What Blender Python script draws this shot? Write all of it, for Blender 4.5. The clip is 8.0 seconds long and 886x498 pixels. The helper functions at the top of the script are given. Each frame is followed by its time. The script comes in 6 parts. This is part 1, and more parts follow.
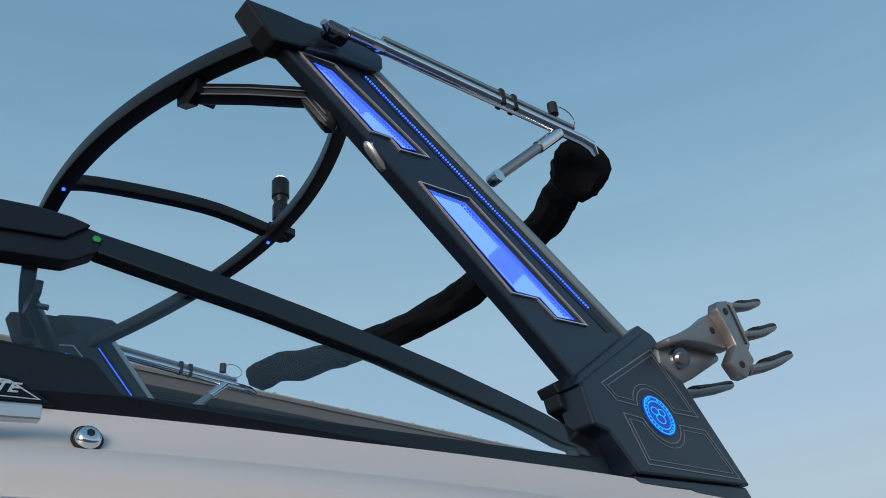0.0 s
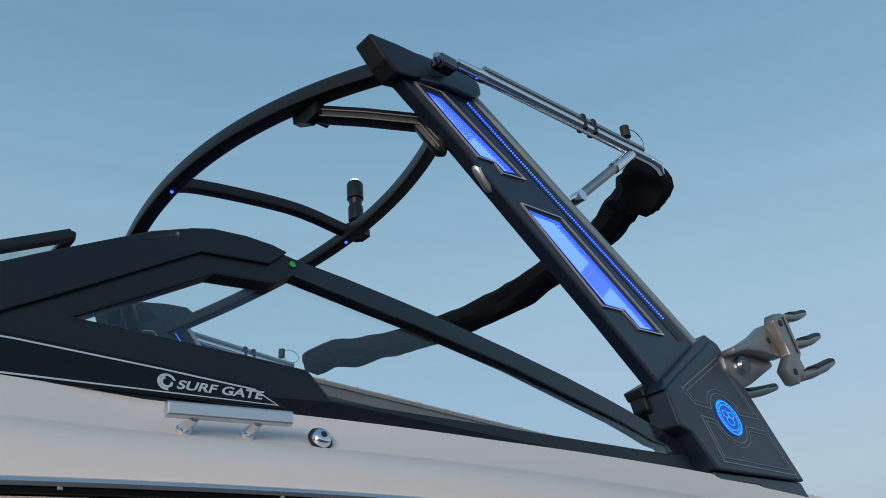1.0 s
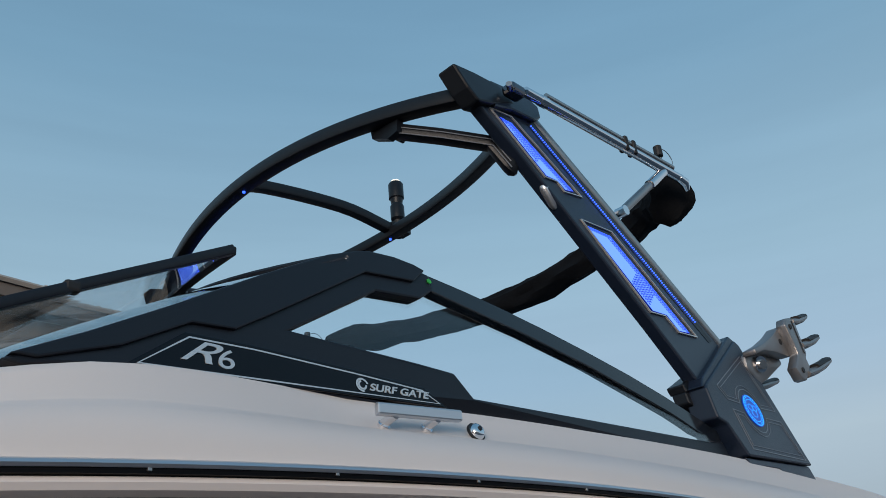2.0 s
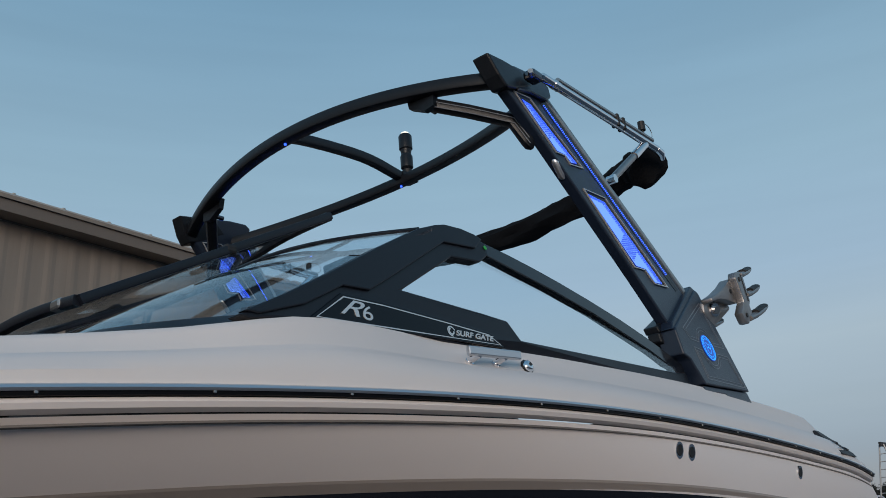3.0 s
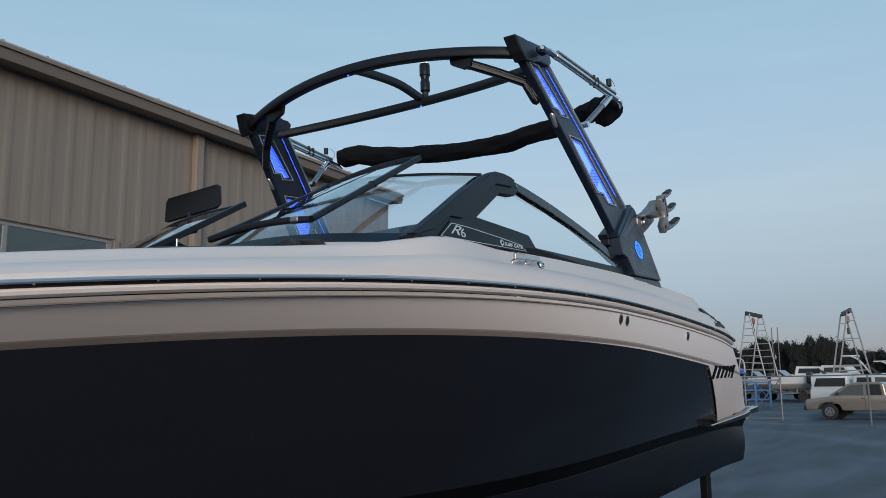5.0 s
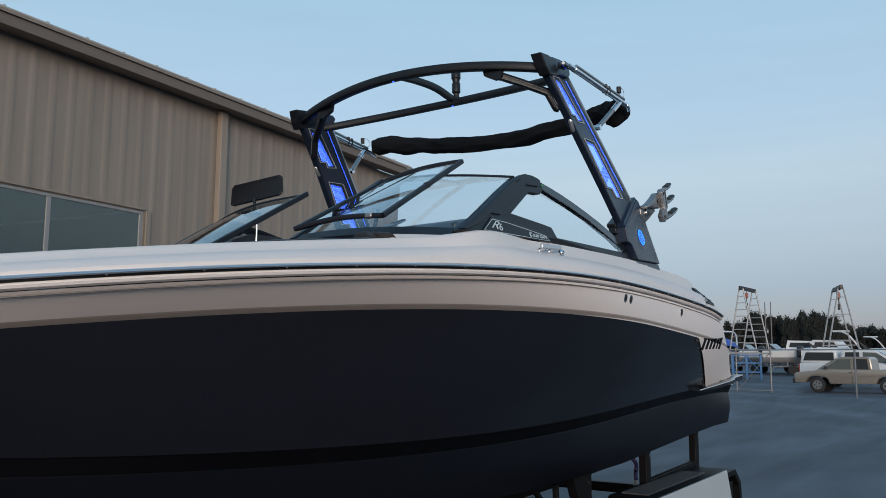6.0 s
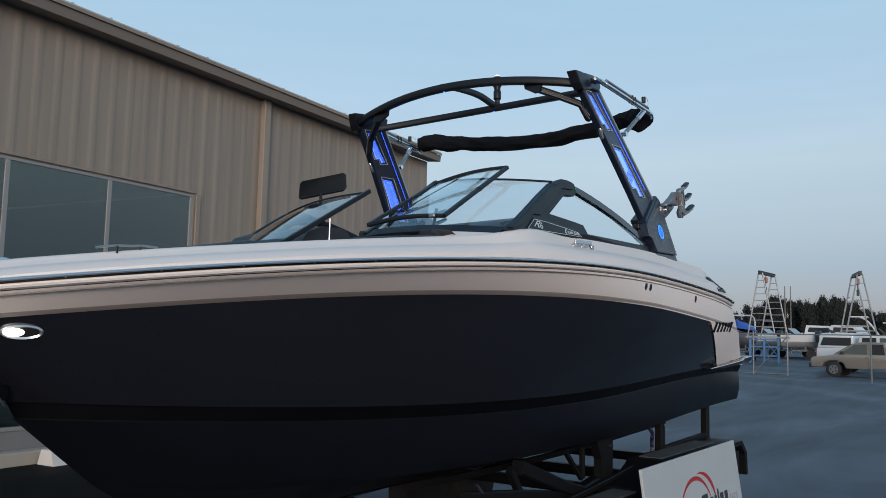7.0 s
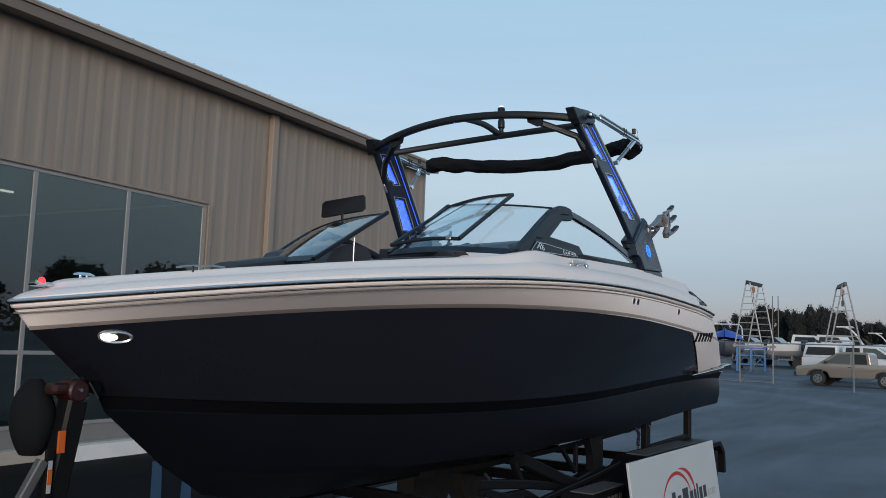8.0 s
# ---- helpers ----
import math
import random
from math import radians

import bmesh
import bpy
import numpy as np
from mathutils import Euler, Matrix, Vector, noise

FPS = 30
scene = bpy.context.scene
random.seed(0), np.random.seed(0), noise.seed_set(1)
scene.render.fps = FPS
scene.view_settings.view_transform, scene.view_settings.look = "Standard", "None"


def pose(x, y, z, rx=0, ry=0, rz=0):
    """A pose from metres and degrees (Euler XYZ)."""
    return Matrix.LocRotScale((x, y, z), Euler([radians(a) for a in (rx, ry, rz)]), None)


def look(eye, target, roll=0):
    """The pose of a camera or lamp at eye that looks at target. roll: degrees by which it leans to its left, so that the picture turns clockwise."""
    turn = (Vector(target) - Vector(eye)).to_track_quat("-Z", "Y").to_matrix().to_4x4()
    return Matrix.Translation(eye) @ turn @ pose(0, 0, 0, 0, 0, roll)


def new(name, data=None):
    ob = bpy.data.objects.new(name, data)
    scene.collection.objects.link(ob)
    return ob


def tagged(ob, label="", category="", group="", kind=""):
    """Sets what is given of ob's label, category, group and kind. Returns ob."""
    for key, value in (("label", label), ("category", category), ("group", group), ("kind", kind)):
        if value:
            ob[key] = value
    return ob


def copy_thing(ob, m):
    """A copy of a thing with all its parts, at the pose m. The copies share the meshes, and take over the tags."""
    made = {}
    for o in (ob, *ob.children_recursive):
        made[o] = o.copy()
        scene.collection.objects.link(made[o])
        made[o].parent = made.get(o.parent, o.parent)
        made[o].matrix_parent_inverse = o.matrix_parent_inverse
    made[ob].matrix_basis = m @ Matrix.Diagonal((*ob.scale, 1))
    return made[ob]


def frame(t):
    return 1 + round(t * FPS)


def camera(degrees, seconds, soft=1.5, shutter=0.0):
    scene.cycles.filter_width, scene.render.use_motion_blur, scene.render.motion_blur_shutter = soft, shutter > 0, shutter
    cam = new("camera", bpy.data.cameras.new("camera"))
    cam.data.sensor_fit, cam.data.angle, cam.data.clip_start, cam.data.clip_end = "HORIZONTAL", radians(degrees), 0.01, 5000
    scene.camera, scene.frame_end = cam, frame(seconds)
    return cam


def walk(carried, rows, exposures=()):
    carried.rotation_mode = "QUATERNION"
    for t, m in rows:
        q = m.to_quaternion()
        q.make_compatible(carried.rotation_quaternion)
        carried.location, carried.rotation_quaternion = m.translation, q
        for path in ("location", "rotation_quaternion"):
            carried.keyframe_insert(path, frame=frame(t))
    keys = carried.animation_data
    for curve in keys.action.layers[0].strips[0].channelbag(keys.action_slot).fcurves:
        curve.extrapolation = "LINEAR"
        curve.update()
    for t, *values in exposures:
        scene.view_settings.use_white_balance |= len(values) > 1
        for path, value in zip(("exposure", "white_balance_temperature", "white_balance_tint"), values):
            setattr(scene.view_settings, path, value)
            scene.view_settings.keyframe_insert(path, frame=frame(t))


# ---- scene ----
cam = camera(55.0, 8.0, soft=0.9)
PATH = [
    (0, (4.589, 2.566, 1.95), (3.426, 1.274, 2.94), -5.4),
    (0.5, (4.758, 2.576, 1.951), (3.59, 1.273, 2.92), -4.5),
    (1, (5.013, 2.573, 1.94), (3.817, 1.275, 2.881), -4.1),
    (1.5, (5.284, 2.551, 1.93), (4.043, 1.274, 2.84), -4.4),
    (1.7, (5.373, 2.543, 1.927), (4.111, 1.281, 2.83), -4.3),
    (3, (6.204, 2.681, 1.868), (4.739, 1.499, 2.544), -3.5),
    (3.5, (6.552, 2.785, 1.83), (5.02, 1.631, 2.397), -2.8),
    (4, (6.888, 2.897, 1.819), (5.303, 1.781, 2.312), -2.1),
    (4.5, (7.304, 2.982, 1.809), (5.67, 1.901, 2.209), -1.3),
    (6, (8.534, 3.317, 1.771), (6.86, 2.253, 2.025), 0.4),
    (6.5, (8.928, 3.476, 1.775), (7.262, 2.394, 2.008), 1.0),
    (7, (9.316, 3.6, 1.758), (7.661, 2.495, 1.962), 1.4),
    (7.5, (9.703, 3.739, 1.755), (8.051, 2.63, 1.965), 1.7),
    (8, (10.008, 3.869, 1.766), (8.343, 2.783, 1.983), 2.0),
]
LIFT = 0.4
walk(cam, [(t, look(eye, target, roll)) for t, eye, target, roll in PATH],
     [(0.0, -0.08), (1.5, -0.08), (2.8, -0.25), (3.5, -0.24), (4.0, -0.05), (4.5, -0.04), (6.0, 0.14), (8.0, 0.15)])

# ---- world and light ----
world = bpy.data.worlds.new("world")
scene.world = world
world.use_nodes = True
wn = world.node_tree.nodes
sky = wn.new("ShaderNodeTexSky")
sky.sky_type = "NISHITA"
sky.sun_disc = False
SUN_EL, SUN_AZ = radians(8), radians(56)
sky.sun_elevation, sky.sun_rotation = SUN_EL, SUN_AZ
sky.altitude, sky.air_density, sky.dust_density, sky.ozone_density = 0, 1.0, 1.0, 2.0
links = world.node_tree.links
coord = wn.new("ShaderNodeTexCoord")
split = wn.new("ShaderNodeSeparateXYZ")
links.new(coord.outputs["Generated"], split.inputs[0])
ramp = wn.new("ShaderNodeValToRGB")
HAZE = [(0.0, (0.100, 0.104, 0.225)), (0.03, (0.110, 0.116, 0.240)), (0.08, (0.148, 0.162, 0.285)), (0.13, (0.248, 0.264, 0.332)), (0.20, (0.332, 0.374, 0.412)), (0.28, (0.298, 0.390, 0.475)), (0.40, (0.275, 0.410, 0.490)), (0.60, (0.172, 0.322, 0.440)), (0.85, (0.102, 0.236, 0.370))]
ramp.color_ramp.elements[0].position, ramp.color_ramp.elements[0].color = 0.0, (*HAZE[0][1], 1)
ramp.color_ramp.elements[1].position, ramp.color_ramp.elements[1].color = HAZE[-1][0], (*HAZE[-1][1], 1)
for p, c in HAZE[1:-1]:
    ramp.color_ramp.elements.new(p).color = (*c, 1)
links.new(split.outputs["Z"], ramp.inputs[0])
# thin streaks of cloud low in the sky
stretch = wn.new("ShaderNodeMapping")
stretch.inputs["Scale"].default_value = (1.2, 1.2, 14)
links.new(coord.outputs["Generated"], stretch.inputs[0])
cloud = wn.new("ShaderNodeTexNoise")
cloud.inputs["Scale"].default_value, cloud.inputs["Detail"].default_value = 2.2, 5
links.new(stretch.outputs[0], cloud.inputs["Vector"])
amount = wn.new("ShaderNodeMapRange")
amount.inputs["From Min"].default_value, amount.inputs["From Max"].default_value = 0.35, 0.75
amount.inputs["To Min"].default_value, amount.inputs["To Max"].default_value = 0.96, 1.03
links.new(cloud.outputs["Fac"], amount.inputs["Value"])
dim = wn.new("ShaderNodeVectorMath")
dim.operation = "SCALE"
links.new(ramp.outputs[0], dim.inputs[0])
links.new(amount.outputs["Result"], dim.inputs["Scale"])
air = wn.new("ShaderNodeVectorMath")
air.operation = "SCALE"
air.inputs["Scale"].default_value = 0.065
links.new(sky.outputs[0], air.inputs[0])
blend = wn.new("ShaderNodeVectorMath")
links.new(air.outputs[0], blend.inputs[0])
links.new(dim.outputs[0], blend.inputs[1])
links.new(blend.outputs[0], wn["Background"].inputs["Color"])
wn["Background"].inputs["Strength"].default_value = 1.0
sun_data = bpy.data.lights.new("sun", "SUN")
sun_data.energy, sun_data.angle, sun_data.color = 2.0, radians(26), (1.0, 0.85, 0.75)
sun = new("sun", sun_data)
sun.matrix_world = look((math.sin(SUN_AZ) * 50, math.cos(SUN_AZ) * 50, 50 * math.tan(SUN_EL)), (0, 0, 0))


# ---- materials ----
def material(name, color, rough=0.5, metal=0.0, vary=0.06, scale=6.0, bump=0.0, bump_scale=60.0, coat=0.0, emit=None, power=0.0, spec=0.5):
    """A principled material with broad mottling, fine grain and relief."""
    m = bpy.data.materials.new(name)
    m.use_nodes = True
    nt, n = m.node_tree, m.node_tree.nodes
    b = n["Principled BSDF"]
    b.inputs["Roughness"].default_value = rough
    b.inputs["Metallic"].default_value = metal
    b.inputs["Specular IOR Level"].default_value = spec
    b.inputs["Coat Weight"].default_value = coat
    b.inputs["Coat Roughness"].default_value = 0.04
    tc = n.new("ShaderNodeTexCoord")
    big = n.new("ShaderNodeTexNoise")
    big.inputs["Scale"].default_value, big.inputs["Detail"].default_value = scale, 6
    nt.links.new(tc.outputs["Object"], big.inputs["Vector"])
    mix = n.new("ShaderNodeMix")
    mix.data_type = "RGBA"
    lo, hi = [c * (1 - vary) for c in color], [min(1, c * (1 + vary)) for c in color]
    mix.inputs[6].default_value, mix.inputs[7].default_value = (*lo, 1), (*hi, 1)
    nt.links.new(big.outputs["Fac"], mix.inputs[0])
    nt.links.new(mix.outputs[2], b.inputs["Base Color"])
    rr = n.new("ShaderNodeMapRange")
    rr.inputs["To Min"].default_value, rr.inputs["To Max"].default_value = rough * 0.8, min(1, rough * 1.2)
    nt.links.new(big.outputs["Fac"], rr.inputs["Value"])
    nt.links.new(rr.outputs["Result"], b.inputs["Roughness"])
    if bump:
        fine = n.new("ShaderNodeTexNoise")
        fine.inputs["Scale"].default_value, fine.inputs["Detail"].default_value = bump_scale, 4
        nt.links.new(tc.outputs["Object"], fine.inputs["Vector"])
        bp = n.new("ShaderNodeBump")
        bp.inputs["Strength"].default_value, bp.inputs["Distance"].default_value = bump, 0.005
        nt.links.new(fine.outputs["Fac"], bp.inputs["Height"])
        nt.links.new(bp.outputs["Normal"], b.inputs["Normal"])
    if emit:
        b.inputs["Emission Color"].default_value = (*emit, 1)
        b.inputs["Emission Strength"].default_value = power
    return m


def glass_material(name, tint, rough=0.0, ior=1.45):
    m = bpy.data.materials.new(name)
    m.use_nodes = True
    b = m.node_tree.nodes["Principled BSDF"]
    b.inputs["Base Color"].default_value = (*tint, 1)
    b.inputs["Transmission Weight"].default_value = 1.0
    b.inputs["Roughness"].default_value = rough
    b.inputs["IOR"].default_value = ior
    return m


GEL_CREAM = material("gelcoat_cream", (0.815, 0.762, 0.742), 0.38, coat=0.0, vary=0.025, scale=2)
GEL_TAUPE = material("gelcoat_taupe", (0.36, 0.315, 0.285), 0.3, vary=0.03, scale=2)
GEL_WHITE = material("gelcoat_white", (0.685, 0.648, 0.632), 0.48, coat=0.0, spec=0.4, vary=0.025, scale=2)
GEL_BLACK = material("gelcoat_black", (0.0084, 0.0090, 0.0132), 0.16, coat=0.0, spec=0.36, vary=0.1, scale=2)
BOTTOM_BLACK = material("bottom_black", (0.0048, 0.0056, 0.0090), 0.38, spec=0.19, vary=0.15, scale=3, bump=0.05)
POWDER = material("powder_coat", (0.009, 0.016, 0.033), 0.34, spec=0.56, vary=0.08, scale=8, bump=0.12, bump_scale=700)
POWDER_BLACK = material("powder_black", (0.008, 0.010, 0.014), 0.36, spec=0.3, vary=0.1, scale=8, bump=0.12, bump_scale=700)
FRAME_BLACK = material("frame_black", (0.006, 0.008, 0.014), 0.42, spec=0.42, vary=0.1, scale=7, bump=0.1, bump_scale=600)
FRIT = material("glass_frit", (0.008, 0.011, 0.016), 0.12, spec=0.6, vary=0.08, scale=5)
DARK_CHROME = material("dark_chrome", (0.16, 0.165, 0.18), 0.12, metal=1.0)
STRIPE_BLACK = material("dull_black", (0.002, 0.002, 0.003), 0.5, spec=0.12)
SATIN = material("satin_steel", (0.62, 0.64, 0.67), 0.3, metal=0.85, vary=0.04)
INLAY = material("inlay_grey", (0.20, 0.22, 0.25), 0.4, metal=0.3)
RUBBER = material("rubber", (0.012, 0.012, 0.013), 0.6, bump=0.1)
CHROME = material("chrome", (0.82, 0.82, 0.84), 0.09, metal=1.0, vary=0.03)
STEEL = material("brushed_steel", (0.42, 0.41, 0.40), 0.36, metal=1.0, vary=0.08, scale=20, bump=0.05, bump_scale=300)
CAST_ALU = material("cast_aluminium", (0.325, 0.318, 0.318), 0.46, metal=0.9, vary=0.08, scale=14, bump=0.15, bump_scale=250)
CANVAS = material("black_canvas", (0.008, 0.009, 0.011), 0.85, spec=0.1, vary=0.25, scale=10, bump=0.4, bump_scale=90)
VINYL = material("dark_vinyl", (0.025, 0.027, 0.033), 0.5, vary=0.12, scale=8, bump=0.15, bump_scale=200)
SILVER_PAINT = material("silver_decal", (0.72, 0.72, 0.72), 0.3, metal=0.6, vary=0.04)
GLASS = glass_material("clear_glass", (0.90, 0.95, 0.97))
LED_BLUE = material("led_blue", (0.05, 0.06, 0.5), 0.4, emit=(0.030, 0.11, 1.0), power=3.0)
LOGO_BLUE = material("logo_blue", (0.02, 0.2, 0.8), 0.3, emit=(0.0, 0.33, 1.0), power=1.7)
BLUE_BACK = material("lit_blue_panel", (0.05, 0.06, 0.4), 0.4, emit=(0.13, 0.30, 1.0), power=1.5)
BLUE_DARK = material("blue_mesh", (0.01, 0.015, 0.12), 0.4, emit=(0.008, 0.045, 1.0), power=0.6)
BLUE_RIM = material("deep_blue_rim", (0.005, 0.006, 0.06), 0.4, emit=(0.004, 0.012, 1.0), power=0.22)
BLUE_DEEP = material("badge_ground", (0.01, 0.05, 0.3), 0.3, emit=(0.0, 0.06, 0.65), power=0.4)
LAMP_WHITE = material("lit_white_lens", (0.9, 0.88, 0.8), 0.2, emit=(1.0, 0.93, 0.75), power=1.0)
LAMP_BRIGHT = material("bright_white_lens", (0.9, 0.88, 0.8), 0.2, emit=(1.0, 0.90, 0.66), power=2.6)
LAMP_RED = material("lit_red_lens", (0.6, 0.02, 0.02), 0.2, emit=(1.0, 0.012, 0.02), power=6.0)
RED_LENS = material("red_lens", (0.35, 0.01, 0.015), 0.2, coat=0.5)
GREEN_STICKER = material("green_sticker", (0.03, 0.42, 0.06), 0.4)
PANEL_BLACK = material("gloss_black_panel", (0.004, 0.0045, 0.007), 0.15, coat=0.0, spec=0.3, vary=0.1)
SIDING = material("tan_metal_siding", (0.252, 0.214, 0.179), 0.5, vary=0.06, scale=0.8, bump=0.05, bump_scale=30)
BASE_GREY = material("grey_render", (0.17, 0.172, 0.175), 0.8, vary=0.15, scale=3, bump=0.2, bump_scale=40)
FASCIA = material("taupe_fascia", (0.17, 0.145, 0.125), 0.5, vary=0.08, scale=1.0)
ROOFING = material("roof_metal", (0.45, 0.43, 0.40), 0.4, metal=0.3, vary=0.1)
MULLION = material("window_aluminium", (0.32, 0.315, 0.315), 0.45, metal=0.4, vary=0.05)
ASPHALT = material("asphalt", (0.054, 0.061, 0.076), 0.64, vary=0.35, scale=0.35, bump=0.35, bump_scale=45, spec=0.33)


def add_streaks(m, lo, hi):
    """Long pale drag and tyre marks on a ground material."""
    nt, n = m.node_tree, m.node_tree.nodes
    b = n["Principled BSDF"]
    tc = n.new("ShaderNodeTexCoord")
    mp = n.new("ShaderNodeMapping")
    mp.inputs["Scale"].default_value, mp.inputs["Rotation"].default_value = (0.10, 0.55, 1), (0, 0, radians(-35))
    warp = n.new("ShaderNodeTexNoise")
    warp.inputs["Scale"].default_value, warp.inputs["Detail"].default_value, warp.inputs["Distortion"].default_value = 1.6, 5, 1.4
    rg = n.new("ShaderNodeMapRange")
    rg.inputs["From Min"].default_value, rg.inputs["From Max"].default_value = 0.35, 0.68
    rg.inputs["To Min"].default_value, rg.inputs["To Max"].default_value = lo, hi
    sc = n.new("ShaderNodeVectorMath")
    sc.operation = "SCALE"
    old = b.inputs["Base Color"].links[0].from_socket
    nt.links.new(tc.outputs["Object"], mp.inputs[0])
    nt.links.new(mp.outputs[0], warp.inputs["Vector"])
    nt.links.new(warp.outputs["Fac"], rg.inputs["Value"])
    nt.links.new(old, sc.inputs[0])
    nt.links.new(rg.outputs["Result"], sc.inputs["Scale"])
    nt.links.new(sc.outputs[0], b.inputs["Base Color"])


add_streaks(ASPHALT, 0.82, 1.5)


def add_sweeps(m, lo, hi):
    """Pale arcs where trailers swing round."""
    nt, n = m.node_tree, m.node_tree.nodes
    b = n["Principled BSDF"]
    tc = n.new("ShaderNodeTexCoord")
    mp = n.new("ShaderNodeMapping")
    mp.inputs["Location"].default_value = (14, 16, 0)
    wave = n.new("ShaderNodeTexWave")
    wave.wave_type, wave.rings_direction = "RINGS", "Z"
    for k, v in (("Scale", 0.07), ("Distortion", 14.0), ("Detail", 5.0), ("Detail Scale", 0.5), ("Detail Roughness", 0.6)):
        wave.inputs[k].default_value = v
    rg = n.new("ShaderNodeMapRange")
    rg.inputs["From Min"].default_value, rg.inputs["From Max"].default_value = 0.45, 1.0
    rg.inputs["To Min"].default_value, rg.inputs["To Max"].default_value = lo, hi
    sc = n.new("ShaderNodeVectorMath")
    sc.operation = "SCALE"
    old = b.inputs["Base Color"].links[0].from_socket
    nt.links.new(tc.outputs["Object"], mp.inputs[0])
    nt.links.new(mp.outputs[0], wave.inputs["Vector"])
    nt.links.new(wave.outputs["Fac"], rg.inputs["Value"])
    nt.links.new(old, sc.inputs[0])
    nt.links.new(rg.outputs["Result"], sc.inputs["Scale"])
    nt.links.new(sc.outputs[0], b.inputs["Base Color"])


add_sweeps(ASPHALT, 0.95, 1.4)


def add_runs(m, lo, hi):
    """Faint vertical water runs on a wall."""
    nt, n = m.node_tree, m.node_tree.nodes
    b = n["Principled BSDF"]
    tc = n.new("ShaderNodeTexCoord")
    mp = n.new("ShaderNodeMapping")
    mp.inputs["Scale"].default_value = (5, 5, 0.22)
    nz = n.new("ShaderNodeTexNoise")
    nz.inputs["Scale"].default_value, nz.inputs["Detail"].default_value = 1.3, 6
    rg = n.new("ShaderNodeMapRange")
    rg.inputs["From Min"].default_value, rg.inputs["From Max"].default_value = 0.3, 0.7
    rg.inputs["To Min"].default_value, rg.inputs["To Max"].default_value = lo, hi
    sc = n.new("ShaderNodeVectorMath")
    sc.operation = "SCALE"
    old = b.inputs["Base Color"].links[0].from_socket
    nt.links.new(tc.outputs["Object"], mp.inputs[0])
    nt.links.new(mp.outputs[0], nz.inputs["Vector"])
    nt.links.new(nz.outputs["Fac"], rg.inputs["Value"])
    nt.links.new(old, sc.inputs[0])
    nt.links.new(rg.outputs["Result"], sc.inputs["Scale"])
    nt.links.new(sc.outputs[0], b.inputs["Base Color"])


add_runs(SIDING, 0.88, 1.10)


# ---- mesh helpers ----
def part(name, bm, mat, parent=None, label="", smooth=False):
    me = bpy.data.meshes.new(name)
    bmesh.ops.recalc_face_normals(bm, faces=bm.faces)
    bm.to_mesh(me)
    bm.free()
    for m in (mat if isinstance(mat, (list, tuple)) else [mat]):
        me.materials.append(m)
    if smooth:
        me.shade_smooth()
        me.set_sharp_from_angle(angle=radians(35))
    ob = new(name, me)
    if parent:
        ob.parent = parent
    if label:
        tagged(ob, label)
    return ob


def thing(name, m=None):
    ob = new(name)
    ob.empty_display_size = 0.2
    ob.matrix_world = m or Matrix()
    return ob


def bevel(bm, w, seg=2, angle=30):
    edges = [e for e in bm.edges if len(e.link_faces) == 2 and e.calc_face_angle(0) > radians(angle)]
    bmesh.ops.bevel(bm, geom=edges, offset=w, segments=seg, affect="EDGES", profile=0.5, clamp_overlap=True)
    return bm


def add_box(bm, center, size, m=None):
    mat = Matrix.Translation(center) @ Matrix.Diagonal((*size, 1))
    bmesh.ops.create_cube(bm, size=1, matrix=(m @ mat) if m else mat)
    return bm


def box(center, size, w=0.0, m=None):
    bm = add_box(bmesh.new(), center, size, m)
    return bevel(bm, w) if w else bm


def add_prism(bm, pts, at0, at1):
    """A prism on a polygon of 2D points; at0 and at1 turn a 2D point into the places of its two ends."""
    a = [bm.verts.new(at0(*p)) for p in pts]
    b = [bm.verts.new(at1(*p)) for p in pts]
    bm.faces.new(a)
    bm.faces.new(b[::-1])
    for i in range(len(pts)):
        j = (i + 1) % len(pts)
        bm.faces.new((a[i], b[i], b[j], a[j]))
    return bm


def add_loft(bm, rows, closed=False, caps=False):
    """A skin over rows of points."""
    grid = [[bm.verts.new(p) for p in r] for r in rows]
    for r, q in zip(grid, grid[1:]):
        n = len(r)
        for i in range(n if closed else n - 1):
            j = (i + 1) % n
            vs = []
            for v in (r[i], r[j], q[j], q[i]):
                if v not in vs:
                    vs.append(v)
            bm.faces.new(vs)
    if caps and closed:
        bm.faces.new(grid[0][::-1])
        bm.faces.new(grid[-1])
    return bm


def add_tube(bm, pts, r, seg=10, flat=1.0, up=(0, 0, 1), square=False, caps=True):
    """A tube of radius r (a number or one for each point) along points; flat squeezes its height."""
    pts = [Vector(p) for p in pts]
    rows = []
    for i, p in enumerate(pts):
        d = (pts[min(i + 1, len(pts) - 1)] - pts[max(i - 1, 0)]).normalized()
        side = d.cross(Vector(up))
        if side.length < 1e-4:
            side = d.cross(Vector((1, 0, 0)))
        side.normalize()
        top = side.cross(d).normalized()
        rr = r[i] if isinstance(r, (list, tuple)) else r
        ring = []
        for k in range(seg):
            a = 2 * math.pi * (k + (0.5 if square else 0)) / seg
            ca, sa = math.cos(a), math.sin(a)
            if square:
                e = 0.35
                ca, sa = math.copysign(abs(ca) ** e, ca), math.copysign(abs(sa) ** e, sa)
            ring.append(p + side * ca * rr + top * sa * rr * flat)
        rows.append(ring)
    return add_loft(bm, rows, closed=True, caps=caps)


def tube(pts, r, **k):
    return add_tube(bmesh.new(), pts, r, **k)


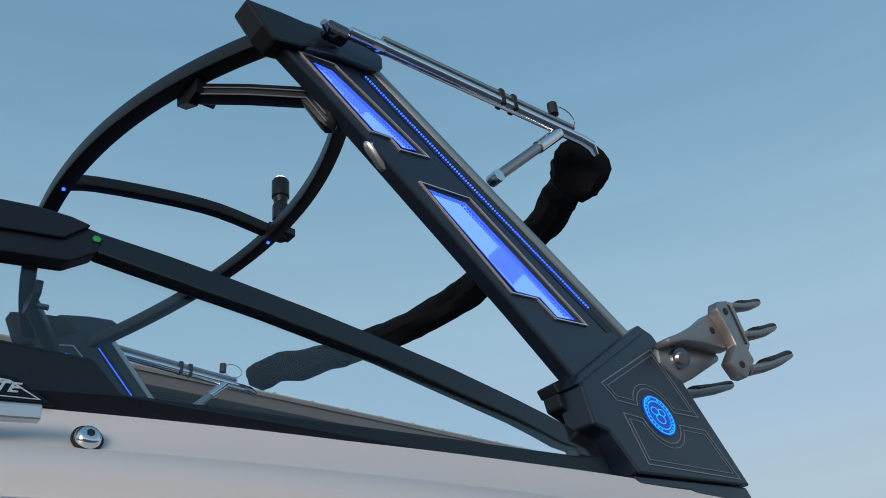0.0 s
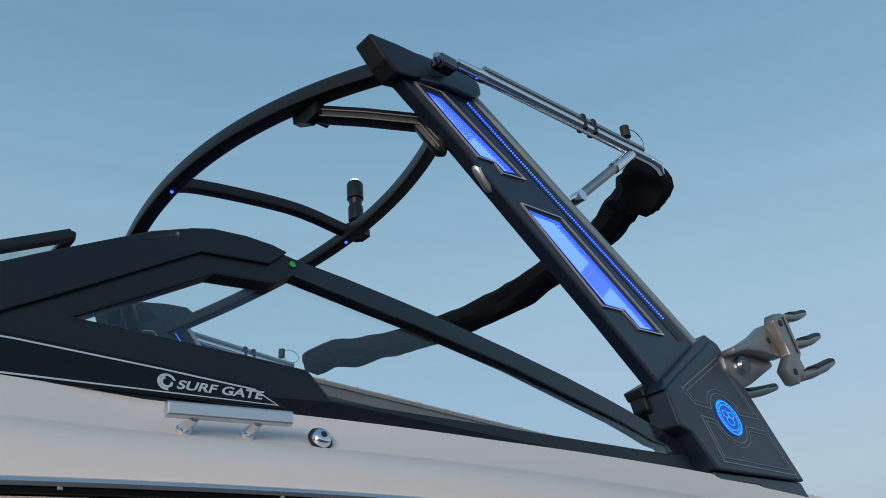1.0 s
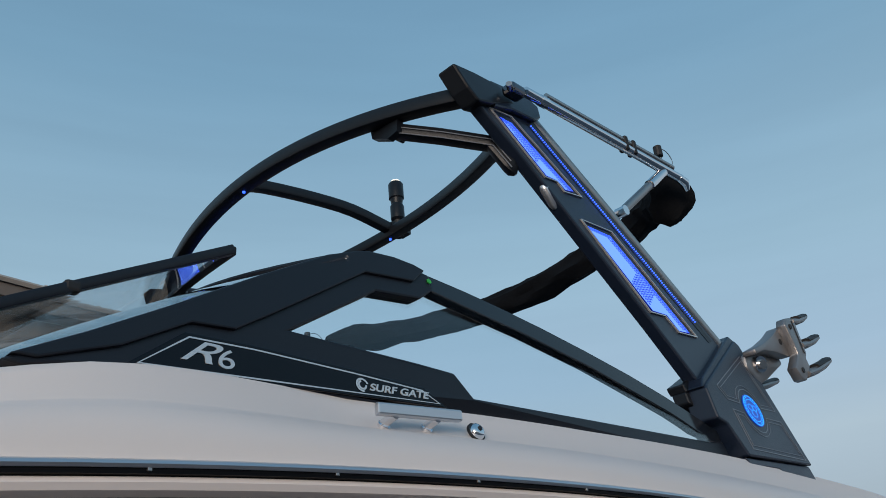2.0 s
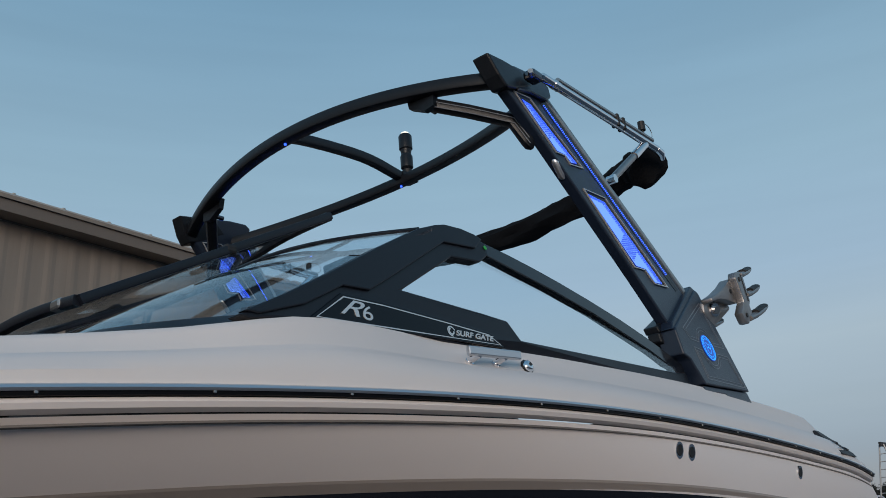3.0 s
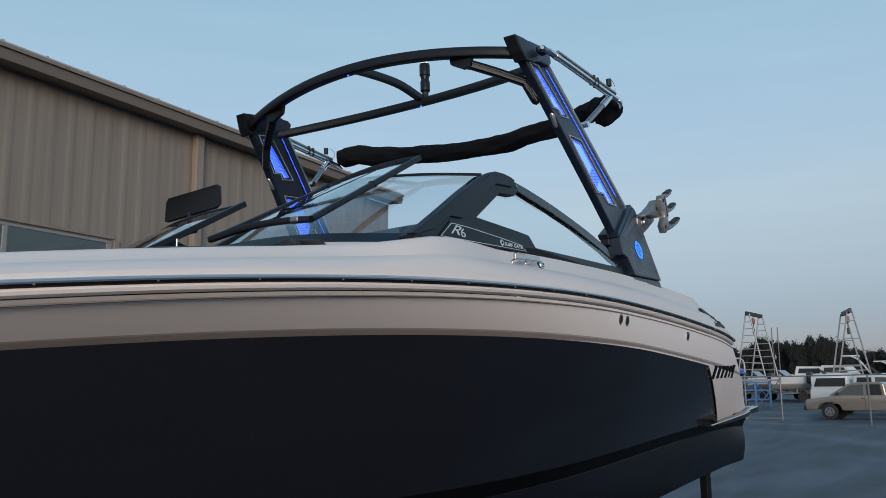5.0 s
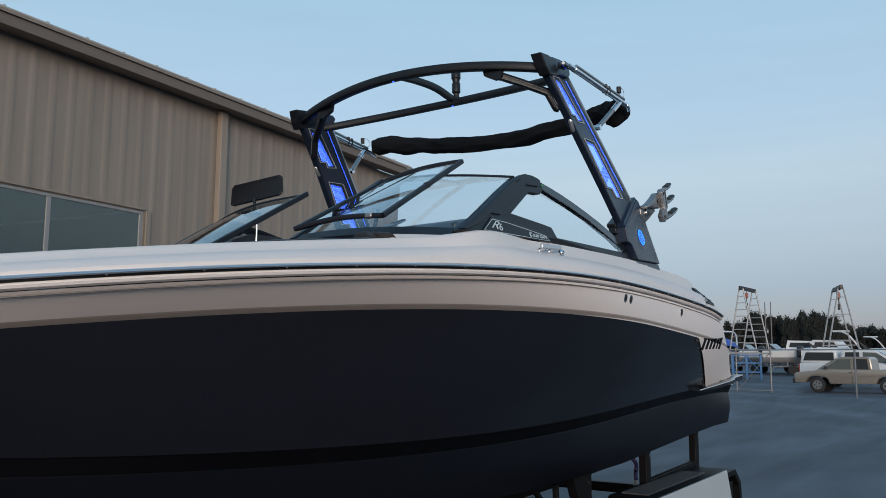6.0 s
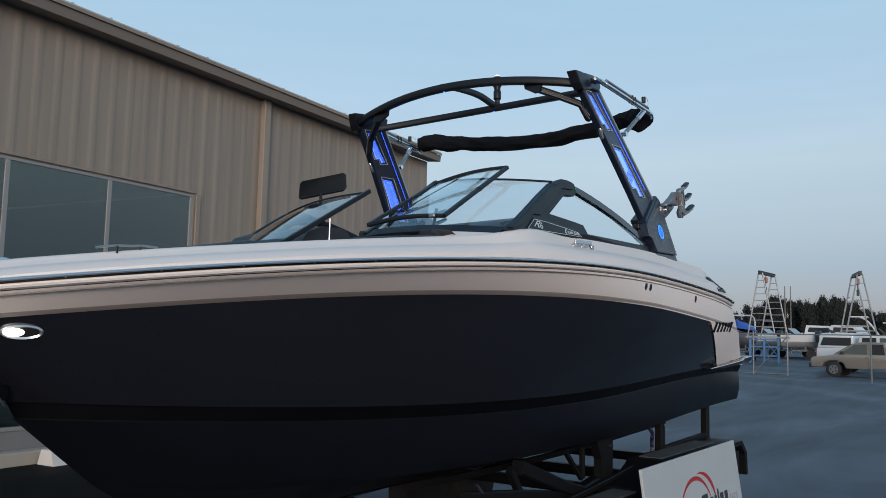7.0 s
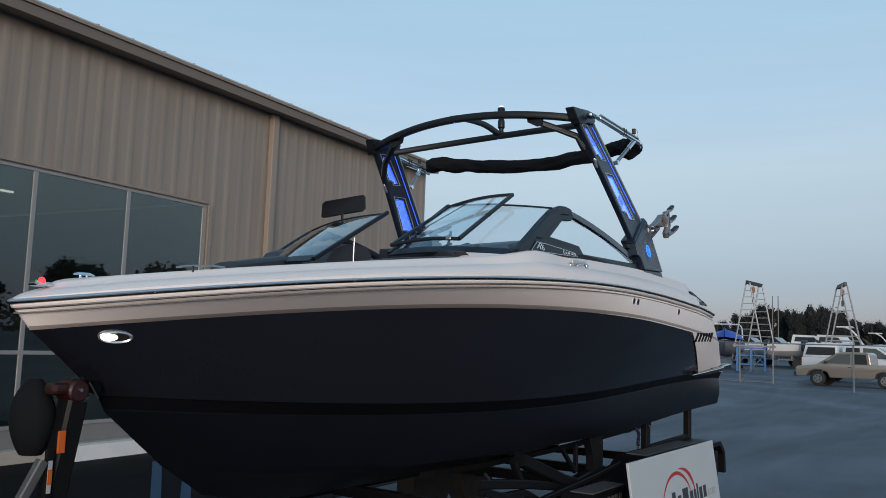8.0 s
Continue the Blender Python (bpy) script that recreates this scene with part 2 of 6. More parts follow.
def smooth_line(pts, n=24):
    """Points along a smooth curve through the given ones."""
    p = [Vector(q) for q in pts]
    p = [2 * p[0] - p[1]] + p + [2 * p[-1] - p[-2]]
    out = []
    segs = len(p) - 3
    for k in range(n + 1):
        u = min(k / n * segs, segs - 1e-6)
        i, f = int(u), u - int(u)
        a, b, c, d = p[i:i + 4]
        out.append(0.5 * ((2 * b) + (c - a) * f + (2 * a - 5 * b + 4 * c - d) * f * f + (3 * b - a - 3 * c + d) * f ** 3))
    return out


def disc_bm(center, normal, r, depth, seg=24):
    m = Matrix.Translation(center) @ Vector(normal).to_track_quat("Z", "Y").to_matrix().to_4x4()
    bm = bmesh.new()
    bmesh.ops.create_cone(bm, cap_ends=True, segments=seg, radius1=r, radius2=r, depth=depth, matrix=m)
    return bm


def interp(x, table):
    return float(np.interp(x, [t[0] for t in table], [t[1] for t in table]))


def mirror_y(bm):
    """Adds the mirror image across the centre line."""
    geom = list(bm.verts) + list(bm.edges) + list(bm.faces)
    dup = bmesh.ops.duplicate(bm, geom=geom)["geom"]
    vs = [g for g in dup if isinstance(g, bmesh.types.BMVert)]
    for v in vs:
        v.co.y = -v.co.y
    bmesh.ops.reverse_faces(bm, faces=[g for g in dup if isinstance(g, bmesh.types.BMFace)])
    return bm


# ---- ground ----
def ground_z(x, y):
    """The yard rises a little towards the far lot."""
    return 0.38 * max(0.0, min(1.0, (-x - 8) / 22)) ** 1.2 + 0.40 * max(0.0, min(1.0, (-x - 34) / 22))


bm = bmesh.new()
xs = [-3000, -900, -300, -120, -70, -50, -42, -34, -28, -22, -16, -12, -8, -4, 0, 4, 8, 12, 20, 40, 120, 600, 3000]
ys = [-3000, -600, -150, -60, -30, -12, 0, 12, 30, 80, 300, 3000]
add_loft(bm, [[(x, y, ground_z(x, y)) for x in xs] for y in ys])
tagged(part("ground", bm, ASPHALT, smooth=True), "dark worn asphalt yard with faint tyre marks", "ground", kind="structure")

# ---- building ----
WALL_M = pose(1.0, -7.22, 0, 0, 0, math.degrees(math.atan(0.075)))  # x along the wall, y out of its face
EAVE = 5.875
WALL_A, WALL_B = -8.05, 16.0
building = thing("building", WALL_M)
tagged(building, "tan ribbed metal building with taupe eave and storefront windows", "building", kind="structure")
WIN_L, WIN_R, WIN_B, WIN_T = -0.72, 12.0, 0.42, 3.93
MULLIONS = [-0.69, 0.89, 2.475, 4.04, 5.6, 7.2, 8.8, 10.4, 12.0]


def wall_piece(x0, x1, z0, z1):
    part("wall", box(((x0 + x1) / 2, -0.1, (z0 + z1) / 2), (x1 - x0, 0.2, z1 - z0)), SIDING, building)


wall_piece(WALL_A, WIN_L, 0, EAVE)
wall_piece(WIN_R, WALL_B, 0, EAVE)
wall_piece(WIN_L, WIN_R, WIN_T, EAVE)
part("base_course", box(((WIN_L + WIN_R) / 2, -0.1, WIN_B / 2), (WIN_R - WIN_L, 0.2, WIN_B)), BASE_GREY, building, "grey rendered base course")
part("gable_wall", add_prism(bmesh.new(), [(-0.2, 0), (-0.2, EAVE), (-19.9, EAVE + 1.55), (-19.9, 0)], lambda y, z: (WALL_A, y, z), lambda y, z: (WALL_A + 0.2, y, z)), SIDING, building)
part("gable_wall", box((WALL_B - 0.1, -10.1, EAVE / 2), (0.2, 19.8, EAVE)), SIDING, building)
x = WALL_A + 0.15
while x < WALL_B:
    z0 = WIN_T + 0.056 if WIN_L - 0.15 < x < WIN_R + 0.1 else 0.0
    part("siding_rib", add_prism(bmesh.new(), [(-0.075, 0), (-0.045, 0.004), (-0.022, 0.0065), (0.022, 0.0065), (0.045, 0.004), (0.075, 0)], lambda a, b: (x + a, b, z0), lambda a, b: (x + a, b, EAVE - 0.02)), SIDING, building)
    x += 0.305
bm = bmesh.new()
add_prism(bm, [(0, 0.01), (0.34, -0.02), (0.36, 0.12), (0.32, 0.14), (0.0, 0.19)], lambda a, b: (WALL_A - 0.03, a, EAVE + b), lambda a, b: (WALL_B, a, EAVE + b))
part("fascia", bm, FASCIA, building, "taupe metal eave trim")
bm = bmesh.new()
add_prism(bm, [(0.33, 0.142), (0.39, 0.118), (0.395, 0.165), (0.385, 0.168), (0.33, 0.170)], lambda a, b: (WALL_A - 0.02, a, EAVE + b), lambda a, b: (WALL_B, a, EAVE + b))
part("drip_edge", bm, SIDING, building, "pale metal drip edge")
bm = bmesh.new()
add_prism(bm, [(0.36, 0.17), (0.36, 0.20), (-19.9, 1.7), (-19.9, 1.6)], lambda a, b: (WALL_A - 0.03, a, EAVE + b), lambda a, b: (WALL_B, a, EAVE + b))
part("roof", bm, ROOFING, building)
part("downspout", box((-2.27, 0.06, EAVE / 2), (0.16, 0.11, EAVE), 0.012), SIDING, building)

# ---- boat ----
BOAT_M = pose(0, 0, LIFT) @ pose(0, 0, 0, 1.65) @ pose(0, 0.094, 0)
boat = thing("boat", BOAT_M)
tagged(boat, "black and cream motorboat with blue-lit tow tower on a trailer", "boat")
RUB = (1.464, 3.507, 7.775, 2.091, 0.715, 0.09)
TONE = (1.43, 3.123, 7.689, 1.705, 0.787, 0.065)
CREASE = (1.22, 3.234, 7.31, 2.305, 0.79, 0.010)
CHINE = (1.12, 3.2, 6.885, 2.2, 0.8, -0.012)
Z_RUB = (5e-5, -4.6e-4, -0.01753, -0.00958, 1.7766)
Z_TONE = (2.8e-4, -1.52e-3, -0.01808, 0.01387, 1.57471)
Z_CREASE = (-2.8e-4, 2.04e-3, 0.01118, -0.03327, 0.98438)
Z_CHINE = [(0.0, 0.765), (0.7, 0.75), (1.2, 0.725), (2.9, 0.64), (4.1, 0.622), (5, 0.60), (5.7, 0.58), (6.4, 0.595), (6.885, 0.645)]
Z_KEEL = [(0.7, 0.42), (3, 0.38), (5, 0.345), (5.8, 0.345), (6.25, 0.385), (6.60, 0.46)]
H_DECK = [(1.24, 0.05), (1.34, 0.14), (1.5, 0.23), (1.73, 0.265), (2.36, 0.250), (3.0, 0.236), (3.73, 0.211), (4.24, 0.204), (4.6, 0.206), (4.85, 0.210), (4.95, 0.207), (5.03, 0.198), (5.12, 0.182), (5.246, 0.164), (5.37, 0.153), (5.6, 0.139), (6.05, 0.122), (6.6, 0.107), (6.9, 0.102), (7.4, 0.095), (7.97, 0.06)]


def plan_y(x, c, d=0.0):
    """Half width of a hull line at x; d sets it in by so much."""
    big, x0, xb, p, q, k = c
    xb = xb - 1.15 * d
    s = min(1.0, max(0.0, (x - x0) / (xb - x0)))
    return max(0.0, (big - d) * (1 - s ** p) ** q - k * max(0.0, 2.0 - x) ** 2)


def line_z(x, z):
    return interp(x, z) if isinstance(z, list) else float(np.polyval(z, x - 4))


def hull_x(s, xs, xb):
    return xs + (xb - xs) * (1 - (1 - s) ** 1.7)


NS = 90


def hull_line(c, z, xs=1.26, d=0.0, h=None, n=NS):
    out = []
    for i in range(n + 1):
        x = hull_x(i / n, xs, c[2] - 1.15 * d)
        out.append((x, plan_y(x, c, d), line_z(x, z) + (h(x) if h else 0)))
    return out


def between(a, b, f, belly=0.0):
    out = []
    for p, q in zip(a, b):
        w = Vector(p).lerp(Vector(q), f)
        if w.y > 1e-4:
            w.y += belly * 4 * f * (1 - f) * min(1, w.y / 0.6)
        out.append(w)
    return out


# topsides above the two-tone line
rub0 = hull_line(RUB, Z_RUB, d=0.012, h=lambda x: -0.035)
tone = hull_line(TONE, Z_TONE, 0.86)
bm = add_loft(bmesh.new(), [between(rub0, tone, f, 0.006) for f in (0, 0.2, 0.4, 0.6, 0.8, 0.93, 1.0)])
part("topside", mirror_y(bm), GEL_CREAM, boat, "cream gelcoat band", smooth=True)

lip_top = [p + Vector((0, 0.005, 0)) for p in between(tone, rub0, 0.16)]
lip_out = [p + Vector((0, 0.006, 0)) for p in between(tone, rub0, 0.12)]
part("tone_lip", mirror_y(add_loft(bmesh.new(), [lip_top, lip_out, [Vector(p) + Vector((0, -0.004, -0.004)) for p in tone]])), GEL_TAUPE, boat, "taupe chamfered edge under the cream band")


def swoop_x(f):
    return 2.06 - 0.88 * f


def end_x(f):
    return 0.86 - 0.72 * f


FS = [0, 0.12, 0.25, 0.4, 0.55, 0.7, 0.85, 1.0]
bm = bmesh.new()
rows = []
for f in FS:
    a, b = hull_line(TONE, Z_TONE, swoop_x(f)), hull_line(CREASE, Z_CREASE, swoop_x(f))
    rows.append(between(a, b, f, 0.015))
add_loft(bm, rows)
part("hull_side", mirror_y(bm), GEL_BLACK, boat, "glossy black hull side", smooth=True)
bm = bmesh.new()
rows = []
for f in FS:
    r = []
    for i in range(9):
        x = end_x(f) + (swoop_x(f) - end_x(f)) * i / 8
        a = Vector((x, plan_y(x, TONE), line_z(x, Z_TONE)))
        b = Vector((x, plan_y(x, CREASE), line_z(x, Z_CREASE)))
        w = a.lerp(b, f)
        w.y += 0.015 * 4 * f * (1 - f) + 0.012
        r.append(w)
    rows.append(r)
for sg in (1, -1):
    part("quarter_panel", add_loft(bmesh.new(), [[(p.x, sg * p.y, p.z) for p in r] for r in rows]), GEL_CREAM, boat, smooth=True)
crease = hull_line(CREASE, Z_CREASE, 0.16)
lip = hull_line(CREASE, Z_CREASE, 0.16, d=0.034, h=lambda x: -0.072)
part("hull_stripe", mirror_y(add_loft(bmesh.new(), [crease, hull_line(CREASE, Z_CREASE, 0.16, d=0.006, h=lambda x: -0.006), hull_line(CREASE, Z_CREASE, 0.16, d=0.038, h=lambda x: -0.066), lip])), STRIPE_BLACK, boat, "dull black stripe along the hull")
chine = hull_line(CHINE, Z_CHINE, 0.26)
keel = [(hull_x(i / NS, 0.34, 6.60), 0.0, interp(hull_x(i / NS, 0.34, 6.60), Z_KEEL)) for i in range(NS + 1)]
bm = add_loft(bmesh.new(), [lip] + [between(lip, chine, f, 0.02) for f in (0.3, 0.6, 0.9)] + [chine] + [between(chine, keel, f, 0.0) for f in (0.1, 0.35, 0.65, 1.0)])
part("hull_bottom", mirror_y(bm), BOTTOM_BLACK, boat, smooth=True)
tr = [(1.27, plan_y(1.26, RUB) - 0.03, line_z(1.26, Z_RUB)), (0.866, plan_y(0.86, TONE), line_z(0.86, Z_TONE)), (0.146, plan_y(0.14, CREASE), line_z(0.14, Z_CREASE))]
part("transom", add_loft(bmesh.new(), [tr, [(x, -y, z) for x, y, z in tr]]), GEL_CREAM, boat)
tr = [tuple(crease[0]), tuple(lip[0]), tuple(chine[0]), tuple(keel[0])]
part("lower_transom", add_loft(bmesh.new(), [tr, [(x, -y, z) for x, y, z in tr]]), BOTTOM_BLACK, boat)

# deck
def broad(line, share):
    """Brings the deck's shoulder out under the foot of the windshield."""
    return [Vector((p[0], p[1] + share * interp(p[0], SHOULDER), p[2])) for p in line]


DECK_ROWS = [(0.0, 0.0, 0.02), (0.003, 0.0, 0.046), (0.03, 0.14, 0.05), (0.07, 0.33, 0.040), (0.08, 0.345, 0.040), (0.118, 0.50, 0.022), (0.128, 0.545, 0.018), (0.158, 0.85, 0.006), (0.173, 0.96, 0.002), (0.188, 0.99, 0.0), (0.2, 1.0, 0.0), (0.27, 1.0, -0.004), (0.285, 1.0, -0.03), (0.30, 1.0, -0.06)]
SHOULDER = [(4.52, 0.0), (4.8, 0.045), (5.0, 0.070), (5.1, 0.072), (5.25, 0.050), (5.45, 0.015), (5.7, 0.0)]
bm = add_loft(bmesh.new(), [broad(hull_line(RUB, Z_RUB, d=d, h=lambda x, k=k, o=o: k * interp(x, H_DECK) + o * min(1.0, interp(x, H_DECK) / 0.15)), min(1.0, d / 0.15)) for d, k, o in DECK_ROWS])
deck = part("deck", mirror_y(bm), GEL_WHITE, boat, "white gelcoat deck", smooth=True)
deck.data.set_sharp_from_angle(angle=radians(34))


def deck_y(x, z):
    """Half width of the deck's outer slope at x and height z."""
    hd = interp(x, H_DECK)
    hs = [k * hd + o * min(1.0, hd / 0.15) for d, k, o in DECK_ROWS[1:11]]
    return plan_y(x, RUB, float(np.interp(z - line_z(x, Z_RUB), hs, [d for d, k, o in DECK_ROWS[1:11]])))


def band(c, z, profile, xs=1.26, n=70):
    """A moulding along a hull line; its section is given as pairs of distance out and height."""
    rows = []
    lines = [hull_line(c, z, xs, d=-o, h=lambda x, h=h: h, n=n) for o, h in profile]
    return mirror_y(add_loft(bmesh.new(), [[l[i] for l in lines] for i in range(n + 1)], closed=True))


part("rub_rail", band(RUB, Z_RUB, [(-0.01, 0.019), (0.010, 0.018), (0.018, 0.014), (0.021, 0.009), (0.018, 0.004), (-0.01, 0.003)]), SATIN, boat, "bright steel rub rail", smooth=True)
part("rub_insert", band(RUB, Z_RUB, [(-0.01, 0.005), (0.015, 0.0045), (0.015, -0.004), (-0.01, -0.005)]), STRIPE_BLACK, boat, "black rubber rub insert")
part("rail_bead", band(RUB, Z_RUB, [(-0.02, -0.005), (0.005, -0.006), (0.007, -0.014), (0.001, -0.024), (-0.016, -0.031)]), GEL_CREAM, boat, smooth=True)
part("pinstripe", band(RUB, Z_RUB, [(-0.022, -0.047), (-0.007, -0.048), (-0.007, -0.052), (-0.022, -0.053)]), FASCIA, boat)


# tower
def leg_y(z, x=0.0):
    return 1.191 - 0.19 * (z - 2.45)


def leg_prism(pts, out, thick, sg, w=0.0):
    bm = add_prism(bmesh.new(), pts, lambda x, z: (x, sg * (leg_y(z) + out), z), lambda x, z: (x, sg * (leg_y(z) + out - thick), z))
    bmesh.ops.recalc_face_normals(bm, faces=bm.faces)
    return bevel(bm, w) if w else bm


LEG = [(2.99, 2.25), (3.14, 2.445), (3.285, 2.62), (3.56, 2.95), (3.735, 3.14), (3.79, 3.21), (3.445, 3.245), (2.70, 2.467), (2.62, 2.386)]
PANEL_UP = [(3.693, 3.150), (3.574, 3.167), (3.299, 2.916), (3.408, 2.898), (3.433, 2.932), (3.50, 2.925)]
PANEL_LOW = [(3.371, 2.797), (3.186, 2.809), (2.868, 2.455), (2.997, 2.445), (3.049, 2.497), (3.143, 2.489)]
LEG_T = 0.052


def inside(p, poly):
    hit = False
    for (x0, y0), (x1, y1) in zip(poly, poly[1:] + poly[:1]):
        if (y0 > p[1]) != (y1 > p[1]) and p[0] < (x1 - x0) * (p[1] - y0) / (y1 - y0) + x0:
            hit = not hit
    return hit


def shrink(poly, d):
    """A polygon set in by d."""
    n = len(poly)
    area = sum(poly[i][0] * poly[(i + 1) % n][1] - poly[(i + 1) % n][0] * poly[i][1] for i in range(n))
    sgn = 1 if area > 0 else -1
    out = []
    for i in range(n):
        p, c, q = Vector(poly[i - 1]), Vector(poly[i]), Vector(poly[(i + 1) % n])
        e, f = (c - p).normalized(), (q - c).normalized()
        ne, nf = Vector((-e.y, e.x)) * sgn, Vector((-f.y, f.x)) * sgn
        k = (ne + nf) / max(0.35, 1 + ne.dot(nf))
        out.append(tuple(c + k * d))
    return out


def ring_prism(poly, width, out, thick, sg, yf):
    """A flat raised outline of a polygon."""
    inn = shrink(poly, width)
    bm = bmesh.new()
    n = len(poly)
    lev = []
    for pts, o in ((poly, out), (inn, out), (inn, out - thick), (poly, out - thick)):
        lev.append([bm.verts.new((x, sg * (yf(z, x) + o), z)) for x, z in pts])
    for a, b in zip(lev, lev[1:] + lev[:1]):
        for i in range(n):
            j = (i + 1) % n
            bm.faces.new((a[i], a[j], b[j], b[i]))
    return bm


def inset(poly, ds):
    """A polygon with each edge moved in by its own distance."""
    n = len(poly)
    area = sum(poly[i][0] * poly[(i + 1) % n][1] - poly[(i + 1) % n][0] * poly[i][1] for i in range(n))
    sgn = 1 if area > 0 else -1
    lines = []
    for i in range(n):
        p, q = Vector(poly[i]), Vector(poly[(i + 1) % n])
        e = (q - p).normalized()
        nn = Vector((-e.y, e.x)) * sgn
        lines.append((nn, nn.dot(p) + ds[i]))
    out = []
    for i in range(n):
        (a, c), (b, d) = lines[i - 1], lines[i]
        det = a.x * b.y - a.y * b.x
        out.append(((c * b.y - d * a.y) / det, (a.x * d - b.x * c) / det))
    return out


def rim_lines(poly, out, sg):
    """Three thin lines along the top and rear edges of a panel."""
    bm = bmesh.new()
    n = len(poly)
    for d in (0.0015, 0.0060, 0.0105):
        a, b = inset(poly, [d, d] + [0.001] * (n - 2))[:3], inset(poly, [d + 0.0019, d + 0.0019] + [0.001] * (n - 2))[:3]
        add_loft(bm, [[(x, sg * (leg_y(z) + out), z) for x, z in r] for r in (a, b)])
    return bm


def hex_mesh(poly, out, sg, lo, hi, r=0.0046, pitch=0.0108):
    """Small hexagon cells in rows along a panel: one row by its rear edge, and right across it from lo to hi of its length."""
    bm = bmesh.new()
    b, c, a = Vector(poly[1]), Vector(poly[2]), Vector(poly[0])
    long = (c - b).length
    u = (c - b) / long
    v = Vector((-u.y, u.x))
    if v.dot(a - b) < 0:
        v = -v
    field = inset(poly, [0.003] * len(poly))
    for j in range(-2, 30):
        for i in range(-16, int(long / pitch) + 6):
            p = b + u * (i + (0.5 if j % 2 else 0)) * pitch + v * (0.004 + j * pitch * 0.866)
            f = (p - b).dot(u) / long
            if inside(p, field) and (j <= 1 or lo < f < hi):
                ring = [p + (u * math.cos(t) + v * math.sin(t)) * r for t in [math.pi / 6 + k * math.pi / 3 for k in range(6)]]
                bm.faces.new([bm.verts.new((w.x, sg * (leg_y(w.y) + out), w.y)) for w in ring])
    return bm


LIT_UP = [(3.652, 3.128), (3.590, 3.128), (3.345, 2.924), (3.396, 2.912), (3.425, 2.940), (3.488, 2.936)]
LIT_LOW = [(3.345, 2.778), (3.211, 2.781), (2.917, 2.461), (2.989, 2.453), (3.034, 2.505), (3.123, 2.500)]


for sg in (1, -1):
    leg = part("tower_leg", leg_prism(LEG, 0.0, LEG_T, sg, 0.008), POWDER, boat, "dark grey powder-coated tower leg")
    for face in (0, 1):
        s0 = 0.0 if face == 0 else -LEG_T
        k = 1 if face == 0 else -1
        for pts, lit, span in ((PANEL_UP, LIT_UP, (-0.4, 0.47)), (PANEL_LOW, LIT_LOW, (0.34, 0.58))):
            span = span if face == 0 else (-0.4, 1.1)
            glow = inset(lit, [0.0145, 0.0145] + [0.002] * (len(lit) - 2))
            pane = part("lit_panel", leg_prism(lit, s0 + k * 0.003, 0.004 * k, sg), BLUE_RIM, leg, "panel lit deep blue from inside")
            part("glow_field", leg_prism(glow, s0 + k * 0.0042, 0.001 * k, sg), BLUE_BACK, pane, "pale blue glowing field")
            tagged(part("hex_mesh", hex_mesh(glow, s0 + k * 0.0052, sg, *span), BLUE_DARK, pane, "blue honeycomb mesh"), kind="stuff")
            part("rim_line", rim_lines(lit, s0 + k * 0.0045, sg), LED_BLUE, pane, "thin bright blue edge lines")
            part("panel_trim", ring_prism(pts, 0.0038, s0 + k * 0.006, 0.007 * k, sg, leg_y), SILVER_PAINT, leg, "silver panel outline")
        bm = bmesh.new()
        for i in range(100):
            f = (i + 0.5) / 100
            c = Vector((3.470, 0, 3.177)).lerp(Vector((2.829, 0, 2.525)), f)
            add_box(bm, (c.x, sg * (leg_y(c.z) + s0 + k * 0.003), c.z), (0.0038, 0.006, 0.0038))
        tagged(part("led_strip", bm, LED_BLUE, leg, "row of small blue lights"), kind="stuff")
        part("led_channel", leg_prism([(3.487, 3.177), (3.455, 3.189), (2.755, 2.468), (2.787, 2.454)], s0 + k * 0.0015, 0.002 * k, sg), POWDER_BLACK, leg)
    part("edge_tube", tube([(3.432, sg * (leg_y(3.235) - 0.020), 3.235), (2.690, sg * (leg_y(2.461) - 0.020), 2.461)], 0.029, seg=16), STEEL, leg, "brushed steel edge tube", smooth=True)
    plate = part("base_plate", leg_prism([(3.030, 2.226), (3.022, 2.240), (2.628, 2.488), (2.604, 2.475), (2.455, 2.025), (2.928, 2.008), (2.985, 2.108), (3.034, 2.123)], 0.03, 0.09, sg, 0.006), POWDER, leg, "angular tower base cover")
    part("base_skirt", leg_prism([(2.941, 2.003), (2.464, 2.022), (2.445, 1.945), (2.62, 1.945), (2.66, 1.957), (2.725, 1.988), (2.93, 1.98)], 0.020, 0.09, sg, 0.004), POWDER, leg)
    part("plate_lip", leg_prism([(3.040, 2.232), (3.010, 2.268), (2.645, 2.506), (2.598, 2.486), (2.60, 2.45), (2.95, 2.22)], 0.022, 0.085, sg, 0.005), POWDER, leg)
    BX, BZ, BR = 2.752, 2.188, 0.078  # the outline bends round the badge
    over = [(BX + BR * math.cos(a), BZ + BR * math.sin(a)) for a in [math.pi * (0.92 - 0.86 * k / 8) for k in range(9)]]
    under = [(BX + BR * math.cos(a), BZ + BR * math.sin(a)) for a in [-math.pi * (0.08 + 0.86 * k / 8) for k in range(9)]]
    for poly in ([(2.949, 2.250), (2.651, 2.418), (2.562, 2.212)] + over + [(2.91, 2.204)], [(2.905, 2.173)] + under + [(2.558, 2.175), (2.492, 2.038), (2.884, 2.034)]):
        part("inlay_line", ring_prism(poly, 0.003, 0.0312, 0.002, sg, leg_y), INLAY, leg, "thin silver inlay line")
        part("inlay_line", ring_prism(shrink(poly, 0.014), 0.002, 0.0312, 0.002, sg, leg_y), INLAY, leg)
    lc = Vector((2.752, sg * (leg_y(2.188) + 0.0305), 2.188))
